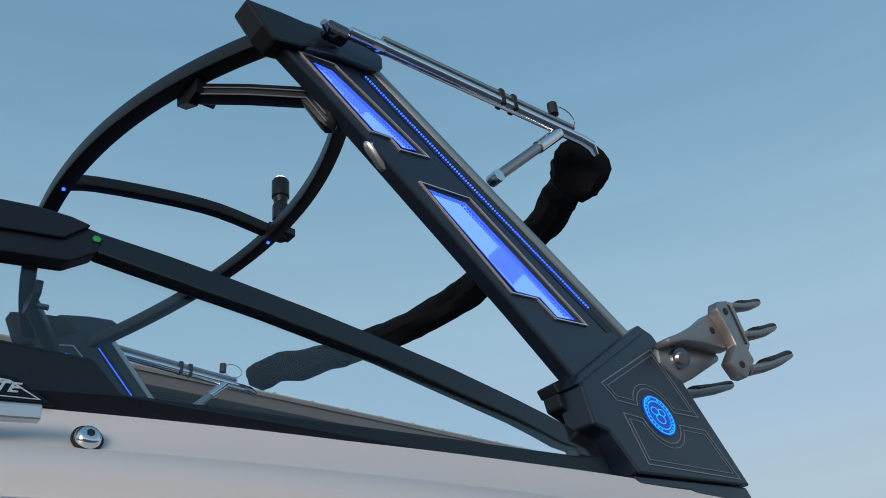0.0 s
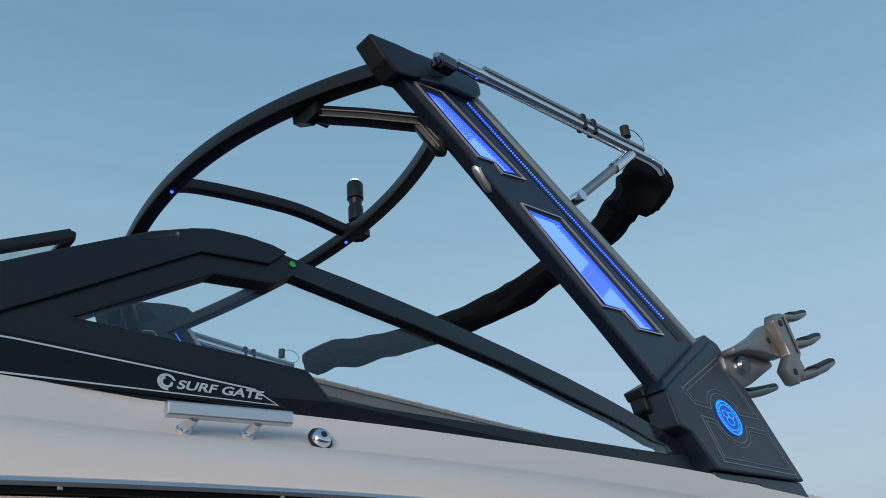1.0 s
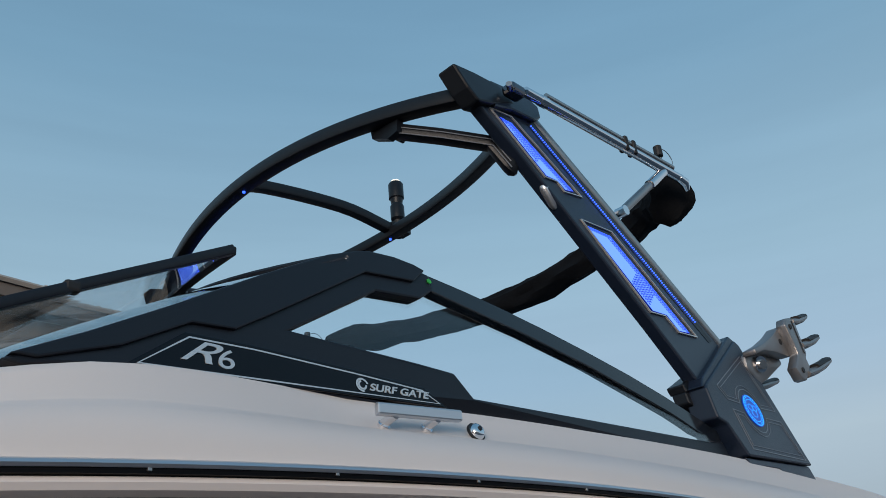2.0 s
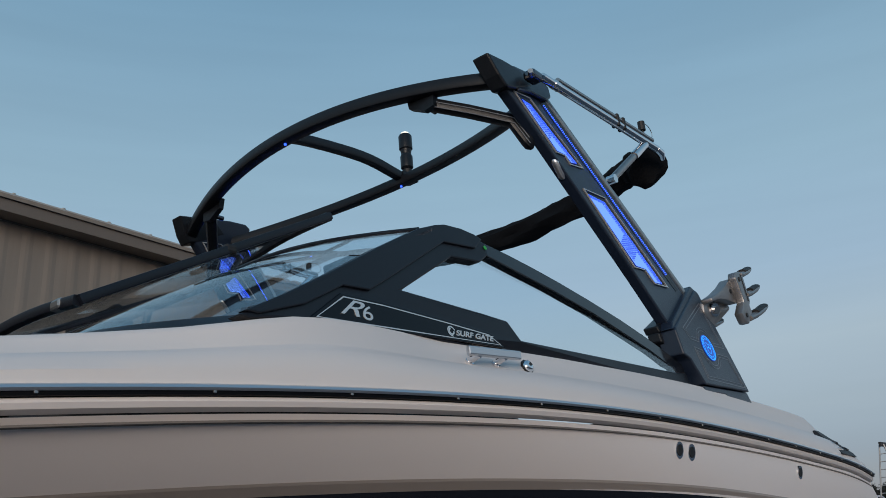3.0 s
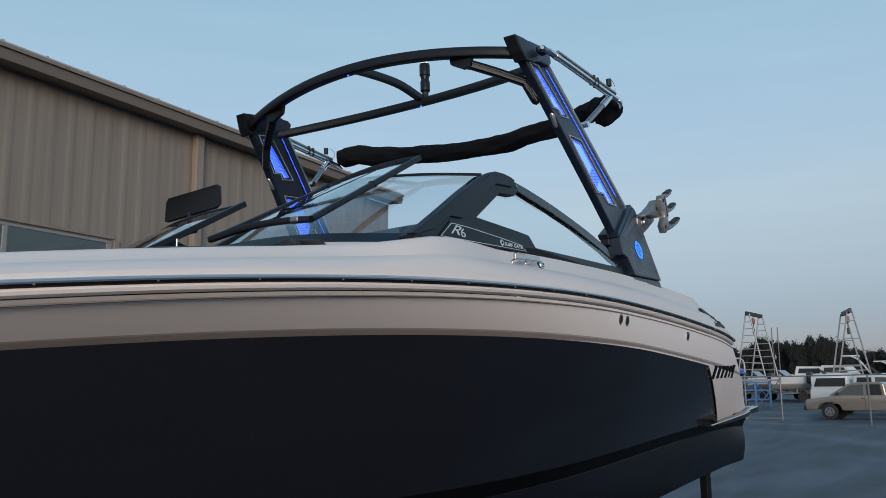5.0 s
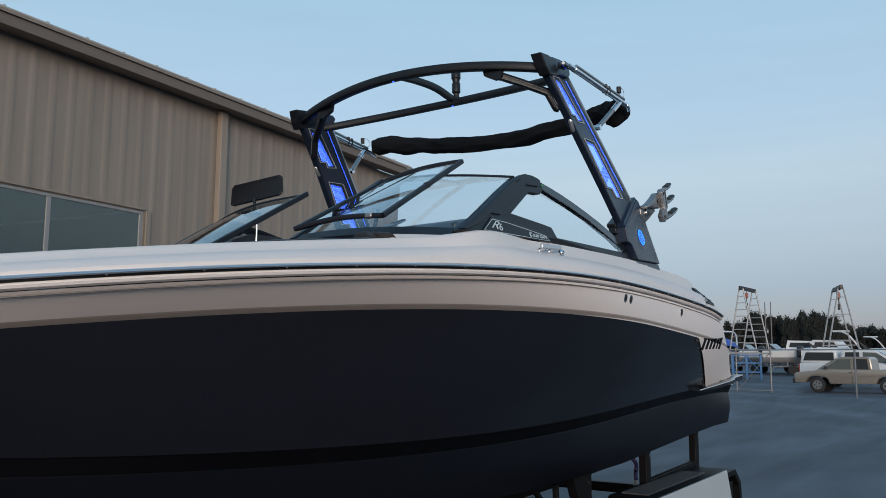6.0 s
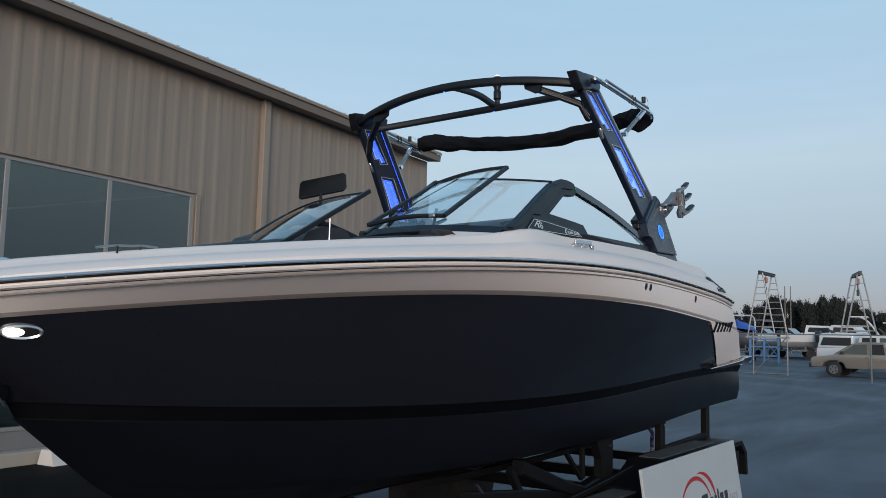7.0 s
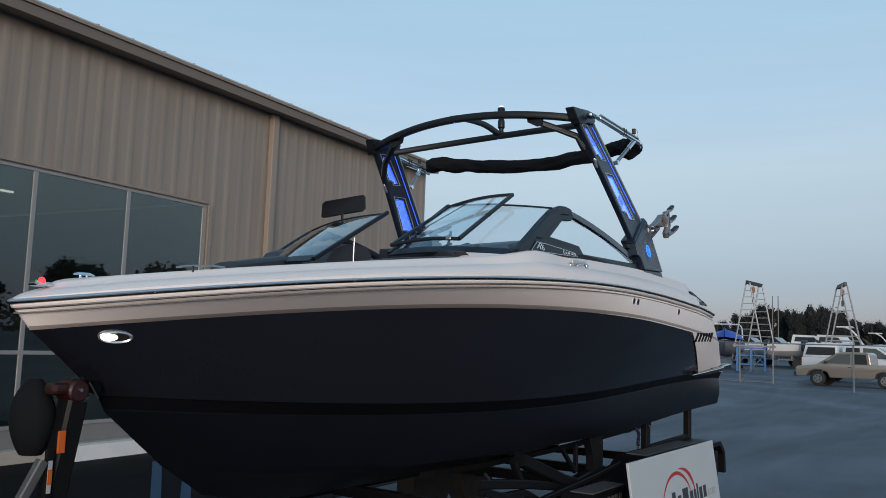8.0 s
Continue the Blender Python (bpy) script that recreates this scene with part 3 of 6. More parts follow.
    nrm = Vector((0, sg, 0.19)).normalized()
    badge = part("badge", disc_bm(lc, nrm, 0.060, 0.004, 36), BLUE_DEEP, leg, "round badge lit bright blue")
    m = Matrix.Translation(lc + nrm * 0.0026) @ nrm.to_track_quat("Z", "Y").to_matrix().to_4x4()
    bm = bmesh.new()
    for r0, wd in ((0.056, 0.003), (0.043, 0.0025)):
        add_loft(bm, [[m @ Vector((r * math.cos(a), r * math.sin(a), 0)) for a in [k * math.pi / 20 for k in range(40)]] for r in (r0, r0 - wd)], closed=True)
    for k in range(26):
        a = k * math.pi / 13
        if abs(math.cos(a)) > 0.25:
            add_box(bm, (0.049 * math.cos(a), 0.049 * math.sin(a), 0), (0.004, 0.004, 0.001), m)
    for dx, dy, rr in ((-0.013, 0.010, 0.017), (0.014, 0.009, 0.015), (0.0, -0.012, 0.019)):
        add_loft(bm, [[m @ Vector((dx + r * math.cos(a), dy + 0.75 * r * math.sin(a), 0.0002)) for a in [k * math.pi / 12 for k in range(24)]] for r in (rr, rr - 0.003)], closed=True)
    part("badge_ring", bm, LOGO_BLUE, leg, "glowing light blue rings")
    part("foot", leg_prism([(3.048, 2.228), (2.85, 2.32), (2.75, 2.2), (2.72, 1.96), (2.955, 1.96), (2.935, 2.04), (2.920, 2.13), (3.049, 2.188)], -0.035, 0.055, sg, 0.006), POWDER_BLACK, leg, "black hinge foot")
    part("foot_collar", leg_prism([(3.056, 2.253), (2.87, 2.345), (2.85, 2.315), (3.047, 2.225)], -0.030, 0.065, sg, 0.005), POWDER_BLACK, leg)
    part("crown", leg_prism([(3.851, 3.259), (3.740, 3.276), (3.628, 3.283), (3.555, 3.225), (3.70, 3.15), (3.772, 3.128), (3.808, 3.172)], 0.024, 0.078, sg, 0.008), POWDER_BLACK, leg, "angular black tower crown")
    part("crown_heel", leg_prism([(3.66, 3.290), (3.53, 3.310), (3.430, 3.315), (3.392, 3.296), (3.402, 3.236), (3.455, 3.196), (3.577, 3.185), (3.68, 3.15)], 0.0215, 0.074, sg, 0.010), POWDER, leg, "grey rounded rear end of the crown")
    # hinge stud on the front face
    d = Vector((0.78, 0, -0.62)).normalized()
    c = Vector((3.478, sg * (leg_y(2.86) - 0.022), 2.864))
    e = Vector((0.62, 0, 0.78)).normalized()
    part("latch_grip", tube([c - e * 0.050, c - e * 0.044, c - e * 0.030, c + e * 0.030, c + e * 0.044, c + e * 0.050], [0.004, 0.012, 0.017, 0.017, 0.012, 0.004], seg=16), SATIN, leg, "small steel latch grip", smooth=True)


def hoop(kind):
    pts = []
    for i in range(49):
        y = -1.03 + 2.06 * i / 48
        if kind == "front":
            pts.append((3.962 - 0.20 * y * y, y, 3.275 - 0.082 * y ** 2))
        else:
            pts.append((3.185 + 0.30 * y * y, y, 3.301 - 0.10 * y * y))
    return pts


part("front_hoop", tube(hoop("front"), 0.029, seg=12, square=True), POWDER_BLACK, boat, "curved black front tower bar", smooth=True)
part("rear_hoop", tube(hoop("rear"), 0.026, seg=12, square=True), POWDER_BLACK, boat, "curved black rear tower bar", smooth=True)
part("centre_bar", tube(smooth_line([(3.955, -0.03, 3.290), (3.85, -0.027, 3.320), (3.60, -0.02, 3.350), (3.40, -0.01, 3.355), (3.20, 0, 3.325)], 12), 0.023, seg=12, square=True), POWDER_BLACK, boat, smooth=True)
part("centre_bracket", bevel(add_prism(bmesh.new(), [(3.20, -0.028), (3.20, 0.028), (3.13, 0.036), (3.085, 0.028), (3.085, -0.028), (3.13, -0.036)], lambda x, y: (x, y, 3.318), lambda x, y: (x, y, 3.350)), 0.006), POWDER_BLACK, boat)
for p in ((3.961, -0.003, 3.244), (3.189, -0.003, 3.272)):
    part("courtesy_light", disc_bm(p, (0, 0, 1), 0.006, 0.006, 12), LED_BLUE, boat, "tiny blue light under the bar")
# mast light
mast = part("mast_light", tube([(3.135, 0, 3.30), (3.135, 0, 3.40)], 0.022, seg=16), RUBBER, boat, "black all-round light on a short mast", smooth=True)
part("mast_collar", tube([(3.135, 0, 3.385), (3.135, 0, 3.395), (3.135, 0, 3.46), (3.135, 0, 3.475)], [0.024, 0.033, 0.033, 0.026], seg=18), POWDER_BLACK, mast, smooth=True)
part("mast_head", tube([(3.135, 0, 3.47), (3.135, 0, 3.50), (3.135, 0, 3.505), (3.135, 0, 3.58), (3.135, 0, 3.59)], [0.026, 0.030, 0.036, 0.036, 0.030], seg=20), POWDER_BLACK, mast, smooth=True)
part("mast_lens", tube([(3.135, 0, 3.59), (3.135, 0, 3.602), (3.135, 0, 3.609)], [0.026, 0.021, 0.008], seg=20), LAMP_WHITE, mast, "small lit white lens", smooth=True)

for sg in (1, -1):
    # brace between the front bar and the leg
    br = part("hoop_bracket", bevel(add_prism(bmesh.new(), [(0.635, 3.238), (0.78, 3.215), (0.772, 3.150), (0.722, 3.143), (0.645, 3.185)], lambda y, z: (3.850, sg * y, z), lambda y, z: (3.822, sg * y, z)), 0.006), POWDER_BLACK, boat, "black bracket under the bar")
    part("brace_pin", disc_bm((3.80, sg * 0.72, 3.172), (1, 0, 0), 0.012, 0.06, 16), DARK_CHROME, br)
    arm = [(3.825, sg * 0.735, 3.178), (3.73, sg * 0.86, 3.128), (3.625, sg * 0.992, 3.068), (3.59, sg * 1.030, 2.975), (3.580, sg * 1.036, 2.952), (3.574, sg * 1.039, 2.940)]
    part("brace_arm", tube(arm, [0.024, 0.024, 0.024, 0.023, 0.018, 0.006], seg=12, square=True), POWDER_BLACK, br, "angled black brace", smooth=True)
    for dz in (0.012, -0.012):
        part("brace_inlay", tube([Vector(p) + Vector((0.016, sg * 0.023, dz - 0.012)) for p in arm[:4]], 0.0022, seg=6), INLAY, br, "thin silver line along the brace")
    # canopy arms
    y0 = sg * 1.12
    A, B = Vector((3.56, y0, 3.243)), Vector((2.665, sg * 1.180, 3.195))
    rod = part("canopy_arm", tube([A, B], 0.019, seg=14), CHROME, boat, "polished steel canopy arm", smooth=True)
    part("canopy_tube", tube([A.lerp(B, 0.12) + Vector((0, 0, 0.032)), B + Vector((0.05, 0, 0.032))], 0.013, seg=12), STEEL, rod, smooth=True)
    part("arm_hinge", box((3.595, sg * 1.10, 3.238), (0.075, 0.055, 0.040), 0.012), DARK_CHROME, rod, "dark chrome hinge block")
    part("hinge_knob", disc_bm((3.632, sg * 1.112, 3.232), (0.8, sg * 0.5, 0.1), 0.011, 0.038, 18), STEEL, rod)
    for f in (0.10,):
        part("hinge_collar", tube([A.lerp(B, f - 0.02), A.lerp(B, f + 0.02)], 0.021, seg=14), CHROME, rod)
    for f in (0.60, 0.655):
        c = A.lerp(B, f)
        part("clamp", box((c.x, c.y, c.z + 0.014), (0.022, 0.04, 0.062), 0.006), RUBBER, rod, "black plastic clamp")
    part("knob", disc_bm((2.79, sg * 1.174, 3.280), (0, 0, 1), 0.017, 0.045, 14), RUBBER, rod)
    loop = [(2.735 + 0.05 * math.cos(a), sg * 1.174, 3.275 + 0.035 * math.sin(a)) for a in [k * math.pi / 10 for k in range(21)]]
    part("wire_loop", tube(loop, 0.0018, seg=5), STEEL, rod, "thin wire lanyard")
    part("strut", tube([(3.035, sg * 1.10, 2.955), (2.80, sg * 1.165, 3.170)], 0.017, seg=14), STEEL, rod, "steel support strut", smooth=True)
    part("strut_sleeve", tube([(2.87, sg * 1.146, 3.106), (2.78, sg * 1.168, 3.188)], 0.021, seg=14), CHROME, rod, smooth=True)
    part("strut_foot", disc_bm((3.04, sg * 1.10, 2.95), (0, 1, 0), 0.020, 0.04, 16), CHROME, rod)
    part("arm_tip", tube([B + Vector((0.02, 0, 0)), B + Vector((-0.03, 0, -0.006)), B + Vector((-0.06, -sg * 0.01, -0.025))], [0.018, 0.02, 0.012], seg=12), CHROME, rod, smooth=True)

# rolled canopy in its cover
spine = smooth_line([(2.62, -1.20, 3.275), (2.51, -1.0, 3.272), (2.41, -0.75, 3.25), (2.36, -0.42, 3.215), (2.31, -0.05, 3.20), (2.32, 0.35, 3.212), (2.385, 0.70, 3.222), (2.465, 0.90, 3.232), (2.545, 1.03, 3.205), (2.59, 1.095, 3.160)], 72)
bm = bmesh.new()
rows = []
rnd = random.Random(5)
for i, p in enumerate(spine):
    f = i / (len(spine) - 1)
    d = (spine[min(i + 1, len(spine) - 1)] - spine[max(i - 1, 0)]).normalized()
    side = d.cross(Vector((0, 0, 1))).normalized()
    top = side.cross(d)
    base = 0.064 + 0.048 * max(0, (f - 0.80) / 0.20) + 0.012 * max(0, (0.2 - f) / 0.2)
    base *= 0.6 + 0.4 * min(1, min(f, 1 - f) / 0.03)
    ring = []
    for k in range(20):
        a = 2 * math.pi * k / 20
        w = noise.noise(Vector((i * 0.22, 2.2 * math.cos(a), 2.2 * math.sin(a)))) * 0.016 + 0.006 * math.sin(3 * a + i * 0.7) + noise.noise(Vector((i * 0.7, 5 * math.cos(a), 5 * math.sin(a)))) * 0.006
        ring.append(p + side * math.cos(a) * (base + w) + top * math.sin(a) * (base * 1.05 + w))
    rows.append(ring)
add_loft(bm, rows, closed=True, caps=True)
part("rolled_canopy", bm, CANVAS, boat, "canopy rolled up in a wrinkled black canvas cover", smooth=True)

# board racks
def slab(pts, y0, y1, sg, w):
    bm = add_prism(bmesh.new(), pts, lambda x, z: (x, sg * y0, z), lambda x, z: (x, sg * y1, z))
    bmesh.ops.recalc_face_normals(bm, faces=bm.faces)
    return bevel(bm, w)


for sg in (1, -1):
    rk = part("board_rack", slab([(2.64, 2.42), (2.54, 2.458), (2.33, 2.468), (2.315, 2.445), (2.40, 2.40), (2.482, 2.356), (2.565, 2.318), (2.64, 2.37)], 1.245, 1.185, sg, 0.012), CAST_ALU, boat, "cast aluminium board rack", smooth=True)
    part("rack_arm", slab([(2.645, 2.43), (2.559, 2.467), (2.45, 2.524), (2.372, 2.575), (2.31, 2.565), (2.30, 2.47), (2.36, 2.455), (2.46, 2.452), (2.56, 2.438), (2.64, 2.41)], 1.290, 1.235, sg, 0.008), CAST_ALU, rk, smooth=True)
    part("rack_plate", slab([(2.395, 2.565), (2.38, 2.595), (2.323, 2.612), (2.290, 2.598), (2.260, 2.475), (2.28, 2.45), (2.265, 2.42), (2.335, 2.352), (2.37, 2.349), (2.405, 2.392), (2.345, 2.455), (2.36, 2.50)], 1.325, 1.285, sg, 0.006), CAST_ALU, rk, "slotted rack plate", smooth=True)
    part("plate_slot", slab([(2.330, 2.595), (2.320, 2.595), (2.282, 2.47), (2.292, 2.47)], 1.327, 1.32, sg, 0.001), RUBBER, rk)
    for z, x in ((2.565, 2.355), (2.39, 2.35)):
        part("plate_bolt", disc_bm((x, sg * 1.326, z), (0, 1, 0), 0.011, 0.006, 14), RUBBER, rk)
    for a, b, r in (((2.31, 1.305, 2.60), (2.027, 1.267, 2.700), 0.017), ((2.28, 1.305, 2.505), (1.999, 1.28, 2.608), 0.018), ((2.30, 1.305, 2.385), (1.973, 1.291, 2.508), 0.019), ((2.45, 1.10, 2.355), (1.964, 1.055, 2.492), 0.018)):
        a, b = Vector((a[0], sg * a[1], a[2])), Vector((b[0], sg * b[1], b[2]))
        part("rack_finger", tube([a, a.lerp(b, 0.35) - Vector((0, 0, 0.007)), a.lerp(b, 0.7) - Vector((0, 0, 0.005)), b - (b - a) * 0.04, b], [r * 1.5, r * 1.5, r * 1.6, r * 1.3, r * 0.6], seg=12, flat=0.55), CAST_ALU, rk, smooth=True)
        part("finger_pad", tube([a.lerp(b, 0.4) + Vector((0, 0, r * 0.35)), a.lerp(b, 0.7) + Vector((0, 0, r * 0.35 - 0.002)), b.lerp(a, 0.06) + Vector((0, 0, r * 0.35))], r * 1.4, seg=10, flat=0.5), RUBBER, rk, "dark rubber finger pad")
    part("rack_axle", disc_bm((2.555, sg * 1.24, 2.40), (0.3, sg, -0.3), 0.030, 0.05, 20), CHROME, rk)
    part("axle_cap", disc_bm((2.56, sg * 1.262, 2.393), (0.3, sg, -0.3), 0.018, 0.02, 16), STEEL, rk)
    part("rack_bolt", disc_bm((2.40, sg * 1.287, 2.505), (0, 1, 0), 0.012, 0.010, 14), RUBBER, rk)


# windshield sides
def side_y(z, x=4.0):
    """Half width of the side frame's outer face; it turns inboard towards the bow."""
    return 1.265 - 0.213 * (z - 2.0) - 0.072 * max(0.0, x - 4.2)


def side_prism(pts, out, thick, sg, w=0.0):
    bm = add_prism(bmesh.new(), pts, lambda x, z: (x, sg * (side_y(z, x) + out), z), lambda x, z: (x, sg * (side_y(z, x) + out - thick), z))
    bmesh.ops.recalc_face_normals(bm, faces=bm.faces)
    return bevel(bm, w) if w else bm


def letters(name, text, size, m, mat, parent, label="", shear=0.0, depth=0.0008, bold=0.0, squeeze=1.0):
    """Raised lettering in the built-in font, centred, in the xy plane of m."""
    cu = bpy.data.curves.new(name, "FONT")
    cu.body, cu.size, cu.extrude, cu.shear, cu.offset = text, size, depth, shear, bold
    cu.align_x, cu.align_y = "CENTER", "CENTER"
    tmp = bpy.data.objects.new(name, cu)
    me = bpy.data.meshes.new_from_object(tmp)
    bpy.data.objects.remove(tmp)
    me.transform(m @ Matrix.Diagonal((squeeze, 1, 1, 1)))
    me.materials.append(mat)
    ob = new(name, me)
    ob.parent = parent
    if label:
        tagged(ob, label)
    return ob


PILLAR = [(5.13, 1.937), (5.008, 2.000), (4.953, 2.033), (4.869, 2.080), (4.787, 2.130), (4.675, 2.198), (4.581, 2.252), (4.490, 2.304), (4.409, 2.338), (4.367, 2.350), (4.295, 2.354), (4.238, 2.348), (4.185, 2.337), (4.188, 2.291), (4.236, 2.257), (4.367, 2.246), (4.609, 2.093), (4.290, 2.077), (4.190, 2.070), (4.145, 2.015), (3.702, 2.029), (3.075, 2.047), (2.985, 2.06), (2.975, 1.985), (3.73, 1.97), (4.26, 1.96), (4.70, 1.962), (4.92, 1.955), (5.047, 1.942), (5.10, 1.932)]
BAR = [(4.19, 2.338), (4.06, 2.327), (3.93, 2.311), (3.78, 2.289), (3.60, 2.257), (3.40, 2.216), (3.25, 2.178), (3.145, 2.148), (2.985, 2.095), (2.985, 2.045), (3.074, 2.049), (3.076, 2.067), (3.12, 2.073), (3.18, 2.095), (3.246, 2.116), (3.37, 2.146), (3.60, 2.201), (3.86, 2.246), (4.0, 2.264), (4.19, 2.290)]
PANE = [(4.62, 2.085), (4.37, 2.255), (4.2, 2.30), (3.82, 2.265), (3.42, 2.19), (3.05, 2.08), (3.05, 2.04), (4.15, 2.005), (4.20, 2.06)]
for sg in (1, -1):
    fr = part("side_frame", side_prism(PILLAR, 0.0, 0.05, sg, 0.006), FRAME_BLACK, boat, "matt black windshield side frame")
    part("top_bar", side_prism(BAR, -0.002, 0.04, sg, 0.004), FRIT, fr, "glossy dark glass edge band")
    part("pillar_cap", side_prism([(5.12, 1.946), (5.006, 2.006), (4.867, 2.086), (4.785, 2.136), (4.673, 2.204), (4.579, 2.258), (4.488, 2.310), (4.408, 2.343), (4.367, 2.355), (4.295, 2.359), (4.238, 2.353), (4.205, 2.343), (4.250, 2.300), (4.392, 2.288), (4.644, 2.123), (4.735, 2.066), (4.822, 2.062), (4.95, 1.990), (5.08, 1.945)], 0.008, 0.03, sg, 0.004), FRAME_BLACK, fr)
    g = part("side_pane", add_prism(bmesh.new(), PANE, lambda x, z: (x, sg * (side_y(z) - 0.026 - 0.02 * (x - 4.2)), z), lambda x, z: (x, sg * (side_y(z) - 0.031 - 0.02 * (x - 4.2)), z)), GLASS, fr, "clear side glass")
    g.visible_shadow = False
    # name panel
    NAME = [(4.945, 1.957), (4.835, 2.040), (4.70, 2.039), (4.477, 2.027), (4.30, 2.014), (4.245, 1.974), (4.70, 1.961)]
    part("name_panel", side_prism(NAME, 0.006, 0.02, sg, 0.002), PANEL_BLACK, fr, "glossy black name panel")
    part("panel_line", ring_prism([(4.926, 1.962), (4.830, 2.032), (4.699, 2.031), (4.477, 2.019), (4.308, 2.007), (4.264, 1.980), (4.70, 1.967)], 0.0032, 0.0072, 0.002, sg, side_y), SILVER_PAINT, fr, "silver outline")
    xdir = Vector((-sg, 0.072, 0)).normalized()
    ydir = Vector((0, -0.213 * sg, 1)).normalized()
    zdir = xdir.cross(ydir).normalized()
    ydir = zdir.cross(xdir).normalized()

    def on_side(x, z, tilt=0.0):
        m = Matrix((xdir, ydir, zdir)).transposed().to_4x4()
        m.translation = Vector((x, sg * (side_y(z, x) + 0.0068), z))
        return m @ Matrix.Rotation(tilt, 4, "Z")

    letters("lettering", "R", 0.064, on_side(4.822, 2.002, -0.03), SILVER_PAINT, fr, "silver model lettering", shear=0.6, squeeze=1.75)
    letters("lettering", "6", 0.058, on_side(4.763, 1.996, -0.03), SILVER_PAINT, fr, shear=0.1, squeeze=1.3)
    letters("lettering", "SURF GATE", 0.0235, on_side(4.373, 1.993, 0.02), SILVER_PAINT, fr, "silver lettering", shear=0.3, bold=0.0005, squeeze=1.3)
    m = on_side(4.465, 1.994)
    bm = bmesh.new()
    for r0, a0 in ((0.016, 0.3), (0.011, 1.8)):
        add_loft(bm, [[m @ Vector((r * math.cos(a0 + a), r * math.sin(a0 + a), 0.0004)) for a in [k * 4.6 / 16 for k in range(17)]] for r in (r0, r0 - 0.0045)])
    part("swirl_mark", bm, SILVER_PAINT, fr, "silver swirl mark")
    dot = Vector((4.194, sg * (side_y(2.317) + 0.002), 2.317))
    part("inspection_sticker", disc_bm(dot, (0, sg, 0.213), 0.007, 0.002, 18), GREEN_STICKER, fr, "small round green sticker")

# windshield front
MT, MB = Vector((4.535, 0.305, 2.392)), Vector((5.30, 0.35, 1.965))
PT, PB = Vector((4.44, 1.195, 2.318)), Vector((5.085, 1.16, 1.945))


def glass_sheet(rows, t):
    bm = add_loft(bmesh.new(), rows)
    bmesh.ops.recalc_face_normals(bm, faces=bm.faces)
    bmesh.ops.solidify(bm, geom=list(bm.faces), thickness=t)
    return bm


for sg in (1, -1):
    def ws(u, v):
        p = MB.lerp(PB, u).lerp(MT.lerp(PT, u), v)
        p.x += 0.07 * math.sin(math.pi * u) + 0.015 * math.sin(math.pi * v)
        p.z += 0.012 * math.sin(math.pi * u)
        return Vector((p.x, sg * p.y, p.z))
    g = part("front_pane", glass_sheet([[ws(i / 12, j / 6) for i in range(13)] for j in range(7)], 0.006), GLASS, boat, "curved windshield glass", smooth=True)
    g.visible_shadow = False
    part("pane_sill", glass_sheet([[ws(i / 12, v) + Vector((0.005, 0, 0.004)) for i in range(13)] for v in (-0.09, -0.03, 0.025)], 0.012), FRAME_BLACK, boat, "black band along the glass foot", smooth=True)
    rows = []
    for i in range(9):
        a = ws(1.0 - 0.05 * i, -0.03)
        rows.append([a + Vector((-0.03, 0, -0.004)), a + Vector((0.05, 0, -0.022)), a + Vector((0.12, 0, -0.06)), a + Vector((0.13, 0, -0.13))])
    part("windshield_ledge", add_loft(bmesh.new(), rows), GEL_WHITE, boat, smooth=True)
    part("pane_header", tube([ws(0.955 * i / 12, 1.003) for i in range(13)], 0.009, seg=8), FRAME_BLACK, boat, smooth=True)
    part("mullion", tube([ws(-0.01, -0.05), ws(-0.01, 1.03)], 0.016, seg=10, square=True), FRAME_BLACK, boat, "black windshield post")
# opened centre panel resting over the port glass
QA, QB, QC, QD = Vector((4.52, 0.31, 2.395)), Vector((5.345, 0.37, 2.0)), Vector((5.325, 0.90, 2.012)), Vector((4.54, 0.875, 2.437))


def quad(u, v):
    p = QB.lerp(QC, u).lerp(QA.lerp(QD, u), v)
    p.z += 0.02 * math.sin(math.pi * u)
    return p


g = part("centre_pane", glass_sheet([[quad(0.02 + 0.96 * i / 8, 0.02 + 0.96 * j / 6) for i in range(9)] for j in range(7)], 0.006), GLASS, boat, "opened centre windshield glass", smooth=True)
g.visible_shadow = False
for a, b in (((0, 0), (0, 1)), ((0, 1), (1, 1)), ((1, 1), (1, 0)), ((1, 0), (0, 0))):
    part("pane_frame", tube([quad(a[0] + (b[0] - a[0]) * k / 8, a[1] + (b[1] - a[1]) * k / 8) for k in range(9)], 0.0125, seg=10, square=True), FRAME_BLACK, boat, "black windshield panel frame", smooth=True)
part("pane_latch", box(tuple(quad(1.0, 0.52)), (0.035, 0.028, 0.026), 0.007), RUBBER, boat)
part("pane_clamp", box(tuple(quad(0.86, 0.0)), (0.030, 0.045, 0.026), 0.007), STEEL, boat, "steel panel catch")
for a, b in (((4.98, 0.62, 2.12), (5.02, 0.60, 1.93)),):
    part("pane_stay", tube([a, b], 0.010, seg=10), POWDER_BLACK, boat)
